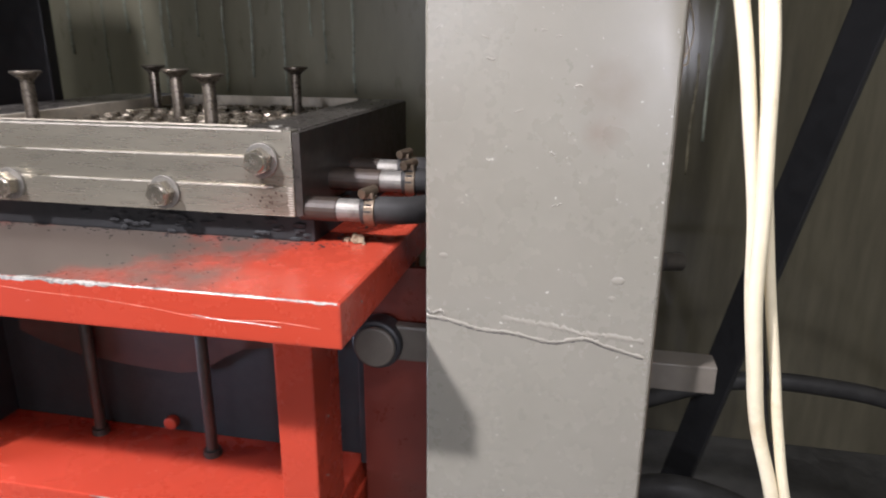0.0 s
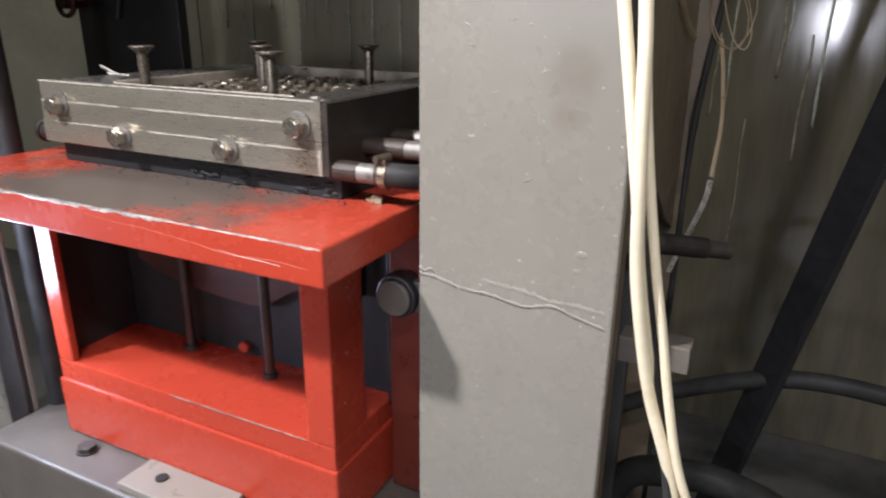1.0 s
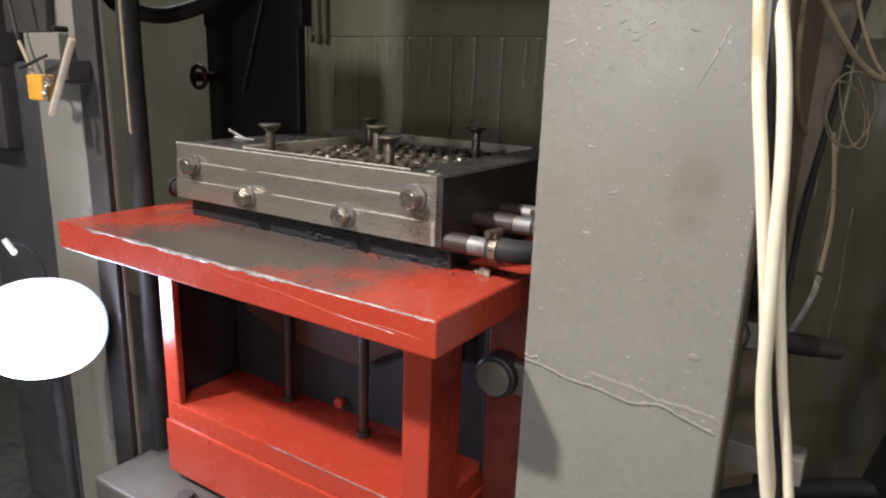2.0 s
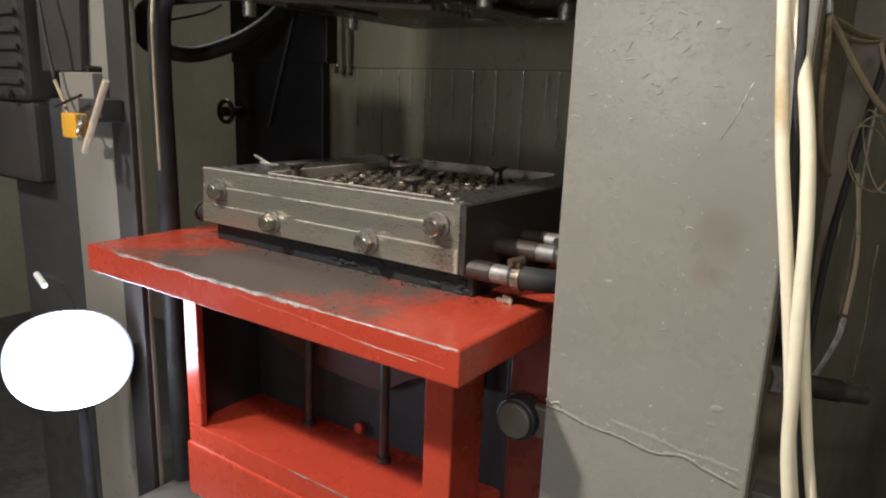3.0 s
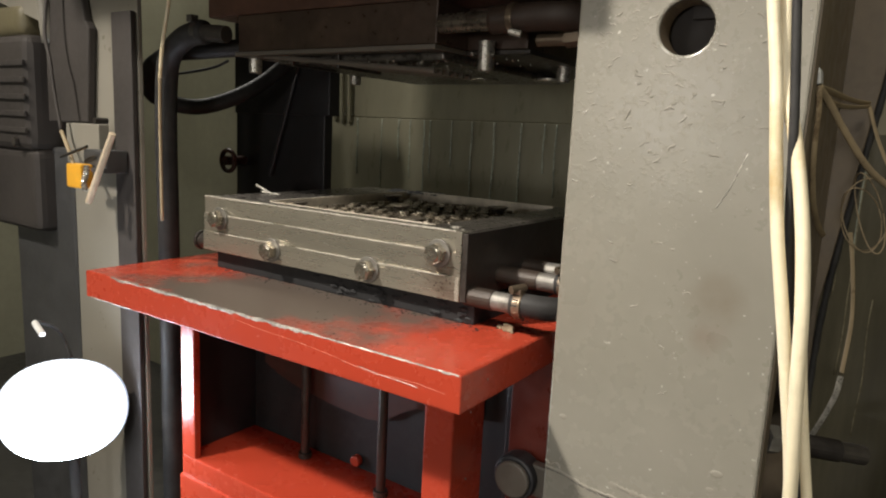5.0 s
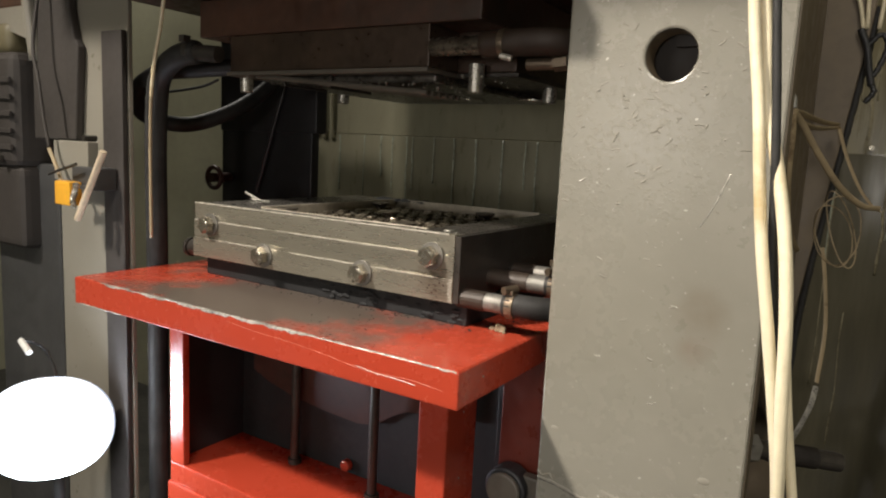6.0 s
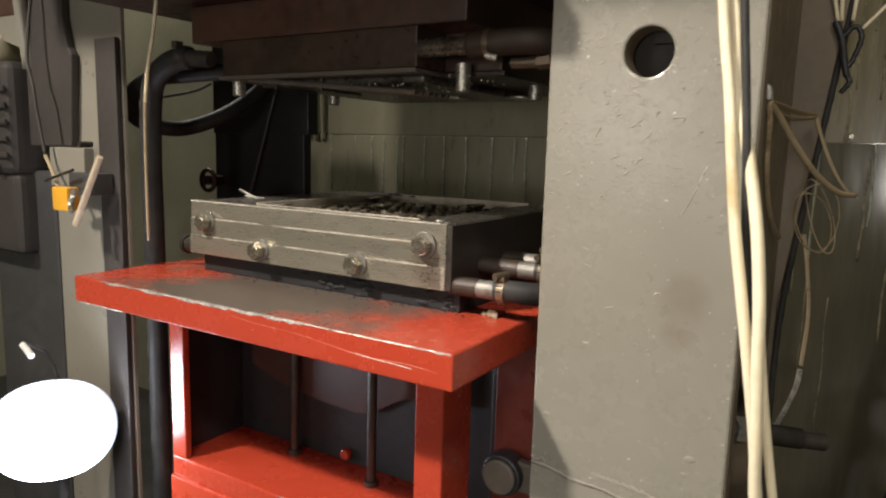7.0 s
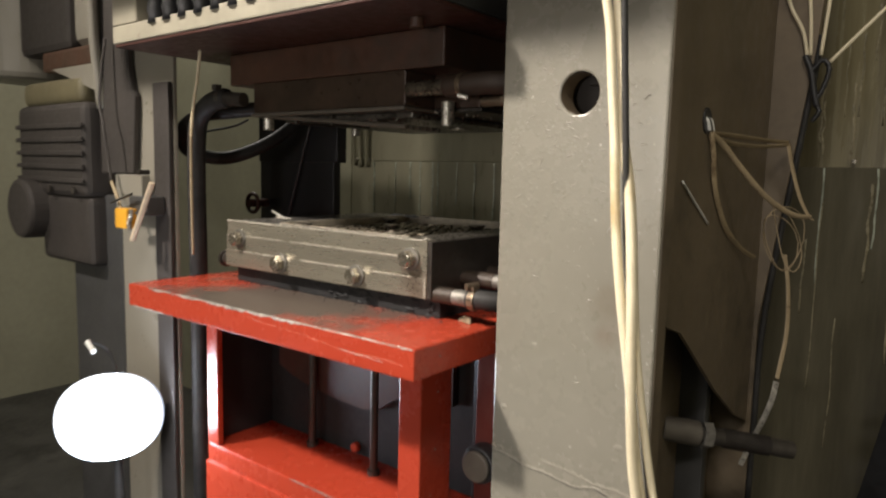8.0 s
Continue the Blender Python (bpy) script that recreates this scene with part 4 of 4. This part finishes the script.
part("hand_wheel", tube([(-1.03 + 0.026 * math.cos(a), 0.49, 0.15 + 0.026 * math.sin(a)) for a in [2 * math.pi * k / 12 for k in range(13)]], 0.006, n=8, steps=3), MAROON, va, smooth=True)
part("hub", rod((-1.03, 0.48, 0.15), (-1.03, 0.54, 0.15), 0.012, n=16), MAROON, va)
li = thing("lean_rod", (-0.9, 0.53, 0.1), "dark rod leaning on the rear plate", "rod")
part("bar", rod((-0.92, 0.53, 0.12), (-0.80, 0.53, 0.45), 0.006, n=10), BLACK, li)

sw = thing("limit_switch", (-0.93, 0.1, 0.1), "grey limit switch with yellow body on the column", "switch")
part("box", box(-1.035, -0.912, 0.095, 0.1165, 0.148, 0.228, 0.003), GREY, sw)
part("arm", box(-0.98, -0.86, 0.07, 0.08, 0.138, 0.146, 0.001, bm=box(-0.94, -0.86, 0.078, 0.122, 0.137, 0.18, 0.003)), SLATE, sw)
part("body", box(-0.952, -0.899, 0.05, 0.075, 0.106, 0.152, 0.004), YELLOW, sw, "yellow plastic body")
part("lever", rod((-0.788, 0.052, 0.214), (-0.866, 0.045, 0.084), 0.0062, n=12, bevel=0.001), WOOD, sw, "pale wooden stick lever")
part("spring", tube([(-0.885, 0.055, 0.15), (-0.88, 0.05, 0.135), (-0.888, 0.05, 0.12), (-0.882, 0.048, 0.105)], 0.005, n=8, ripple=0.3), BRIGHT, sw)
part("lead", tube([(-0.94, 0.06, 0.14), (-0.968, 0.07, 0.158), (-0.99, 0.073, 0.184), (-1.013, 0.075, 0.211)], 0.0038, n=10), STRAP, sw, "thin beige lead", smooth=True)
part("lead", tube([(-1.013, 0.075, 0.211), (-1.032, 0.075, 0.282), (-1.045, 0.075, 0.348), (-1.07, 0.08, 0.414), (-1.075, 0.1, 0.55)], 0.0036, n=10), UMBER, sw, "dark sleeve of the lead", smooth=True)
part("trip_arm", rod((-0.988, 0.06, 0.162), (-0.895, 0.062, 0.186), 0.003, n=8), DARKSTEEL, sw)
part("screw", rod((-0.925, 0.094, 0.235), (-0.925, 0.12, 0.235), 0.006, n=12), DARKSTEEL, sw)

lp = thing("flood_lamp", (-0.94, 0.05, -0.95), "switched-on white LED flood lamp on a thin stand", "lamp")
# Lamp placed and sized to fit the blown-out glare in the camera's view.
LAMP_AT = Matrix.Translation((-0.911, 0.004, -0.325)) @ Vector((0.84, -0.52, 0.14)).to_track_quat("Z", "Y").to_matrix().to_4x4()


def lamp_dome(wide, high, deep, back):
    """A dome of rounded outline that stands on the lamp's plane."""
    b = bmesh.new()
    rings, n = [], 48
    for k in range(9):
        f = 1 - k / 9
        h = deep * math.sqrt(1 - f * f) + back
        ring = []
        for i in range(n):
            a = 2 * math.pi * i / n
            c, d = math.cos(a), math.sin(a)
            e = (abs(c) ** 2.2 + abs(d) ** 2.2) ** (-1 / 2.2)
            ring.append(b.verts.new((wide * f * c * e, high * f * d * e, h)))
        rings.append(ring)
    for p, q in zip(rings, rings[1:]):
        for i in range(n):
            b.faces.new((p[i], p[(i + 1) % n], q[(i + 1) % n], q[i]))
    b.faces.new(rings[-1])
    b.faces.new(list(reversed(rings[0])))
    bmesh.ops.transform(b, matrix=LAMP_AT, verts=b.verts)
    return b


part("housing", lamp_dome(0.112, 0.096, -0.05, -0.008), BLACK, lp, smooth=True)
part("glare_ring", lamp_dome(0.1155, 0.0995, 0.004, -0.006), GLARE_RING, lp, "dim glowing ring for the soft edge of the glare", smooth=True)
part("led_panel", lamp_dome(0.114, 0.098, 0.075, 0.0), LED, lp, "glowing white domed LED lens", smooth=True)
part("stand", rod((-0.94, 0.05, -0.95), (-0.94, 0.03, -0.34), 0.011), SLATE, lp)
part("foot", rod((-0.94, 0.05, -0.95), (-0.94, 0.05, -0.93), 0.1, n=30, bevel=0.004), SLATE, lp)
part("cable_end", rod((-0.955, -0.02, -0.152), (-0.905, -0.03, -0.163), 0.006, n=10, bevel=0.001), PALE, lp, "white plastic cable end")
part("lamp_cable", tube([(-0.955, -0.02, -0.152), (-0.985, 0.0, -0.16), (-1.0, 0.05, -0.2), (-0.98, 0.07, -0.3)], 0.004, n=8), SLATE, lp, smooth=True)

mo = thing("pump_motor", (-1.35, 0.3, -0.95), "dark brown pump motor on a grey pedestal", "motor")
part("body", box(-1.62, -1.2, 0.1, 0.3, 0.16, 0.412, 0.03, 4), UMBER, mo)
for k in range(5):
    z = 0.2 + 0.036 * k
    part("fin", box(-1.615, -1.205, 0.094, 0.101, z, z + 0.012, 0.002), UMBER, mo)
part("collar", box(-1.6, -1.235, 0.11, 0.29, 0.405, 0.478, 0.03, 4), OLIVE, mo, "olive painted collar", smooth=True)
part("terminal_cover", rod((-1.53, 0.06, 0.12), (-1.53, 0.2, 0.12), 0.085, n=32, bevel=0.012), UMBER, mo)
part("lower_housing", box(-1.5, -1.2, 0.11, 0.28, -0.02, 0.165, 0.02, 3), UMBER, mo)
for x in (-1.4, -1.255):
    part("bolt", hexagon((x, 0.098, 0.18), (0, -1, 0), 0.018, 0.008), DARKSTEEL, mo)
part("pedestal", box(-1.40, -1.12, 0.15, 0.26, -0.95, 0.172, 0.01), SLATE, mo)
pi = thing("upright_pipe", (-1.13, 0.1, 0.4), "grey painted upright pipe with a bend", "pipe")
part("riser", tube([(-1.13, 0.1, 1.5), (-1.13, 0.1, 0.9), (-1.132, 0.1, 0.6), (-1.14, 0.12, 0.39)], 0.013, n=12), GREY, pi, smooth=True)
du = thing("air_duct", (-1.35, 0.2, 0.5), "cream and rust coloured sheet metal duct", "duct")
part("body", box(-1.48, -1.17, 0.12, 0.25, 0.5, 0.555, 0.01), BROWN, du)
g = bmesh.new()
v = [g.verts.new(q) for q in ((-1.42, 0.12, 0.505), (-1.15, 0.12, 0.505), (-1.15, 0.12, 0.43), (-1.42, 0.22, 0.505), (-1.15, 0.22, 0.505), (-1.15, 0.22, 0.43))]
for f in ((0, 1, 2), (3, 4, 5), (0, 1, 4, 3), (1, 2, 5, 4), (0, 2, 5, 3)):
    g.faces.new([v[i] for i in f])
part("spout", g, GREY, du)
part("hood", box(-1.75, -1.35, 0.14, 0.42, 0.56, 0.8, 0.02), UMBER, du)
part("hood", box(-1.34, -1.16, 0.14, 0.26, 0.56, 0.9, 0.04, 3), GREY, du)
cy = thing("oil_tank", (-1.78, 0.2, 1.3), "grey round oil tank hanging above the motor", "tank")
part("shell", rod((-1.78, 0.2, 0.5), (-1.78, 0.2, 1.3), 0.13, n=36, bevel=0.02), GREY, cy)
part("hanger", box(-1.8, -1.76, 0.18, 0.22, 1.3, 2.6, 0.004), SLATE, cy)

# ---- cables before the right column ----
CABLES = (
    ("power_cable", "cream power cable twisted with its twin before the column", 0.0052, CABLE,
     [(0.2153, -0.0220, 0.816), (0.2413, 0.0120, 0.600), (0.2560, 0.0120, 0.480), (0.2677, 0.0100, 0.420), (0.2765, 0.0030, 0.360), (0.2872, -0.0070, 0.300), (0.2956, -0.0164, 0.240), (0.3048, -0.0260, 0.180), (0.3163, -0.0335, 0.120), (0.3269, -0.0350, 0.060), 
     (0.3369, -0.0360, 0.000), (0.3437, -0.0310, -0.060), (0.3537, -0.0245, -0.120), (0.3655, -0.0155, -0.180), (0.3873, -0.0090, -0.250), (0.4122, 0.0040, -0.350), (0.4301, 0.0120, -0.500), (0.4301, 0.0120, -0.940)]),
    ("power_cable", "cream power cable crossing its twin before the column", 0.0055, CABLE,
     [(0.2042, -0.0300, 0.816), (0.2380, 0.0360, 0.600), (0.2645, 0.0265, 0.480), (0.2751, 0.0190, 0.420), (0.2857, 0.0120, 0.360), (0.2933, 0.0010, 0.300), (0.3102, -0.0140, 0.240), (0.3236, -0.0313, 0.180), (0.3317, -0.0414, 0.120), (0.3358, -0.0451, 0.060), 
     (0.3401, -0.0470, 0.000), (0.3440, -0.0425, -0.060), (0.3530, -0.0365, -0.120), (0.3648, -0.0275, -0.180), (0.3870, -0.0210, -0.250), (0.4121, -0.0078, -0.350), (0.4401, 0.0000, -0.500), (0.4401, 0.0000, -0.940)]),
    ("power_cable", "thin yellowed cream cable behind the twisted pair", 0.0042, CABLE,
     [(0.2027, -0.0195, 0.816), (0.2365, 0.0465, 0.600), (0.2630, 0.0370, 0.480), (0.2736, 0.0295, 0.420), (0.2842, 0.0225, 0.360), (0.2918, 0.0115, 0.300), (0.3087, -0.0035, 0.240), (0.3221, -0.0208, 0.180), (0.3302, -0.0295, 0.120), (0.3378, -0.0325, 0.060), 
      (0.3469, -0.0320, 0.000), (0.3571, -0.0300, -0.060), (0.3689, -0.0275, -0.120), (0.3801, -0.0260, -0.180), (0.3968, -0.0235, -0.250), (0.4321, -0.0165, -0.350), (0.4557, -0.0120, -0.500), (0.4558, -0.0120, -0.940)]),
    ("control_cable", "thin black control cable between the cream ones", 0.0038, RUBBER,
     [(0.2490, -0.0300, 0.816), (0.2695, -0.0060, 0.600), (0.2818, 0.0060, 0.480), (0.2881, 0.0030, 0.420), (0.2946, -0.0030, 0.360), (0.3017, -0.0100, 0.300), (0.3076, -0.0155, 0.240), (0.3123, -0.0165, 0.180), (0.3196, -0.0165, 0.120), (0.3277, -0.0175, 0.060), 
     (0.3403, -0.0185, 0.000), (0.3494, -0.0185, -0.060), (0.3608, -0.0175, -0.120), (0.3709, -0.0200, -0.180), (0.3849, -0.0218, -0.250), (0.4010, -0.0250, -0.350), (0.4200, -0.0300, -0.500), (0.4200, -0.0300, -0.940)]))
for name, label, r, coat, pts in CABLES:
    cb = thing(name, pts[0], label, "cable", "hanging cables")
    part("sheath", tube(pts, r, n=14), coat, cb, smooth=True)

# ---- gear behind the right column ----
stud = thing("anchor_stud", (0.2, 0.49, -0.207), "threaded steel stud with nut sticking out behind the column", "stud")
S0, S1 = Vector((0.19, 0.484, -0.205)), Vector((0.386, 0.627, -0.241))
SD = (S1 - S0).normalized()
part("sleeve", rod(S0, S0 + SD * 0.07, 0.023, n=24, bevel=0.002), TAUPE, stud)
th = rod(S0 + SD * 0.07, S1, 0.0158, n=18, bevel=0.001)
for k in range(24):
    rod(S0 + SD * (0.115 + 0.0036 * k), S0 + SD * (0.1168 + 0.0036 * k), 0.0158, 0.0182, n=18, bm=th)
part("thread", th, DARKSTEEL, stud)
part("nut", hexagon(S0 + SD * 0.076, SD, 0.042, 0.018), FERRULE, stud)

sb = thing("square_bar", (0.33, 0.22, -0.25), "grey square steel bar sticking out behind the column", "bar")
part("bar", box(0.293, 0.377, 0.198, 0.235, -0.268, -0.234, 0.002), TAUPE, sb)
bb = thing("black_strut", (0.5, 0.6, -0.95), "flat black steel strut leaning behind the column", "strut")
q = box(-0.03, 0.03, -0.008, 0.008, -0.95, 1.1, 0.003)
bmesh.ops.transform(q, matrix=Matrix.Translation((0.574, 0.613, 0.0)) @ Vector((0.182, -0.159, 1.0)).to_track_quat("Z", "Y").to_matrix().to_4x4() @ Matrix.Rotation(radians(90), 4, "Z"), verts=q.verts)
part("bar", q, MATT_BLACK, bb)
part("foot", box(0.34, 0.46, 0.715, 0.815, -0.95, -0.932, 0.002), MATT_BLACK, bb)
for pts, r in (([(0.15, 0.75, -0.72), (0.214, 0.7, -0.64), (0.331, 0.7, -0.567), (0.503, 0.7, -0.497), (0.663, 0.7, -0.487), (0.85, 0.72, -0.53), (1.1, 0.8, -0.7), (1.2, 0.85, -0.93)], 0.017),
               ([(0.2, 0.6, -0.93), (0.26, 0.58, -0.72), (0.36, 0.56, -0.66), (0.46, 0.56, -0.66), (0.58, 0.6, -0.74), (0.66, 0.65, -0.93)], 0.028),
               ([(0.22, 0.45, -0.93), (0.3, 0.44, -0.76), (0.4, 0.44, -0.72), (0.5, 0.46, -0.78), (0.56, 0.5, -0.93)], 0.03)):
    hz = thing("floor_hose", pts[0], "black hydraulic hose arched over the floor", "hose", "floor hoses")
    part("tube", tube(pts, r, n=16), RUBBER, hz, smooth=True)

rn = thing("round_shaft_end", (-0.04, 0.245, -0.26), "dark round shaft end in a taupe bracket beside the table leg", "shaft")
part("shaft", rod((-0.04, 0.225, -0.26), (-0.04, 0.257, -0.26), 0.034, n=32, bevel=0.004), BLACK, rn)
part("face", rod((-0.04, 0.217, -0.26), (-0.04, 0.2255, -0.26), 0.028, n=32, bevel=0.003), TAUPE, rn, "dull grey end face")
part("bracket", box(-0.03, 0.062, 0.238, 0.256, -0.285, -0.235, 0.004, bm=box(0.05, 0.075, 0.166, 0.256, -0.285, -0.235, 0.003)), TAUPE, rn, "taupe bracket")

wh = thing("wire_bundle", (0.275, 0.365, 0.34), "white and black wires with beige straps hanging from a hole", "wires")
part("grommet", rod((0.27, 0.365, 0.341), (0.2745, 0.365, 0.341), 0.02, n=24, bevel=0.001), BLACK, wh)
for k, (dy, m) in enumerate(((-0.009, PALE), (0.0, BLACK), (0.009, PALE))):
    part("wire", tube([(0.2715, 0.365 + dy, 0.345), (0.2755, 0.368 + dy, 0.34), (0.277, 0.375 + dy, 0.326)], 0.0032, n=8), m, wh, smooth=True)
for pts in ([(0.277, 0.375, 0.325), (0.279, 0.39, 0.29), (0.278, 0.405, 0.25), (0.277, 0.44, 0.21), (0.277, 0.5, 0.165), (0.278, 0.6, 0.125), (0.279, 0.7, 0.1)],
            [(0.277, 0.375, 0.322), (0.28, 0.45, 0.324), (0.285, 0.55, 0.325), (0.296, 0.66, 0.325), (0.315, 0.735, 0.325)],
            [(0.277, 0.375, 0.318), (0.28, 0.45, 0.312), (0.285, 0.55, 0.311), (0.296, 0.66, 0.314), (0.316, 0.73, 0.32)],
            [(0.277, 0.375, 0.322), (0.288, 0.41, 0.305), (0.308, 0.45, 0.268), (0.338, 0.5, 0.222), (0.368, 0.55, 0.195), (0.392, 0.575, 0.191)],
            [(0.316, 0.735, 0.322), (0.335, 0.7, 0.27), (0.36, 0.65, 0.22), (0.382, 0.61, 0.192), (0.392, 0.585, 0.187)]):
    part("strap", tube(pts, 0.0046, n=8, flat=0.3), STRAP, wh, "beige flat strap", smooth=True)
for k, (cx, cz, rx, rz) in enumerate(((0.337, 0.146, 0.034, 0.058), (0.332, 0.138, 0.03, 0.05), (0.342, 0.15, 0.026, 0.062))):
    part("coil", tube([(cx + rx * math.cos(a + 0.4 * k), 0.65 + 0.02 * math.sin(2 * a + k), cz + rz * math.sin(a)) for a in [2 * math.pi * i / 12 for i in range(13)]], 0.0011, n=6, steps=4), STRAP, wh, "thin loose wire loop", smooth=True)
ec = thing("edge_cable", (0.3, 0.8, 0.5), "black cable taped along the rear edge of the column", "cable")
part("sheath", tube([(0.352, 0.775, 0.53), (0.349, 0.775, 0.5), (0.34, 0.775, 0.42), (0.3295, 0.775, 0.33), (0.314, 0.775, 0.2), (0.2965, 0.775, 0.05), (0.286, 0.775, -0.1), (0.285, 0.775, -0.3), (0.284, 0.775, -0.9)],
                    0.0062, n=12, ripple=0.1), RUBBER, ec, smooth=True)
part("clip", tube([(0.3412, 0.7570, 0.4611), (0.3604, 0.7570, 0.4803), (0.3719, 0.7570, 0.4611), (0.3623, 0.7570, 0.4228), (0.3527, 0.7570, 0.4036), (0.3604, 0.7570, 0.3844), (0.3488, 0.7570, 0.3652)], 0.0045, n=8, ripple=0.2), BLACK, ec, "black bent cable clip", smooth=True)
part("clip", tube([(0.3288, 0.7570, 0.4907), (0.3412, 0.7570, 0.4611), (0.3488, 0.7570, 0.4228), (0.3556, 0.7570, 0.3940)], 0.006, n=8), BLACK, ec, smooth=True)
for pts in ([(0.2814, 0.7570, 0.6485), (0.2970, 0.7570, 0.5869), (0.3211, 0.7570, 0.5388), (0.3326, 0.7570, 0.4907)], [(0.3105, 0.7570, 0.7328), (0.3307, 0.7570, 0.5869), (0.3384, 0.7570, 0.4907)],
            [(0.5038, 0.8400, 0.6449), (0.4559, 0.7900, 0.5771), (0.4079, 0.7700, 0.5193), (0.3719, 0.7570, 0.4755)], [(0.3694, 0.7700, 0.7788), (0.3617, 0.7700, 0.6058), (0.3556, 0.7570, 0.4899)]):
    tw = thing("thin_wire", pts[-1], "thin cream wire tied to the column edge", "wire", "thin wires")
    part("strand", tube(pts, 0.0035, n=8), CABLE, tw, smooth=True)
ss = thing("tin_strip", (0.33, 0.7, -0.15), "torn bright tin strip hanging by the stud", "strip")
part("strip", tube([(0.335, 0.705, -0.14), (0.331, 0.7, -0.175), (0.318, 0.7, -0.22), (0.3, 0.7, -0.27), (0.285, 0.69, -0.32)], 0.0065, n=8, flat=0.15), CHIP, ss)
part("tail", tube([(0.312, 0.81, 0.1), (0.325, 0.8, 0.03), (0.336, 0.76, -0.05), (0.335, 0.71, -0.135)], 0.0045, n=8, flat=0.3), STRAP, ss, "dull beige upper end")
lw = thing("loose_wire", (0.275, 0.26, 0.245), "short pale loose wire on the column web", "wire")
part("strand", tube([(0.2745, 0.265, 0.247), (0.2745, 0.32, 0.22), (0.2745, 0.4, 0.18)], 0.0018, n=6), PALE, lw, smooth=True)
fx = thing("wall_screw", (0.365, 1.268, 0.3), "small steel screw in the green wall panel", "screw")
part("head", rod((0.365, 1.27, 0.303), (0.365, 1.262, 0.303), 0.006, n=12, bevel=0.001), BOLT, fx)

# ---- motion ----
LIFT = [(0.0, -0.112), (0.5, -0.112), (1.0, -0.1105), (1.5, -0.1043), (2.0, -0.0941), (2.75, -0.0777), (3.5, -0.0614), (4.0, -0.0508),
        (4.75, -0.0345), (5.5, -0.0182), (6.0, -0.0086), (6.5, -0.0014), (7.0, 0.0), (8.0, 0.0)]


def motions():
    """The table rises with all that stands on it; the pins wait on their rods until the mould takes them along."""
    for ob in (table, mould, *hoses, *crumbs):
        at = ob.location.copy()
        walk(ob, [(t, pose(at.x, at.y, at.z + h)) for t, h in LIFT])
    for ob in pins:
        at = ob.location.copy()
        rows = sorted(LIFT + [(3.84, -0.054)])
        walk(ob, [(t, pose(at.x, at.y, at.z + max(h, -0.054))) for t, h in rows])


motions()
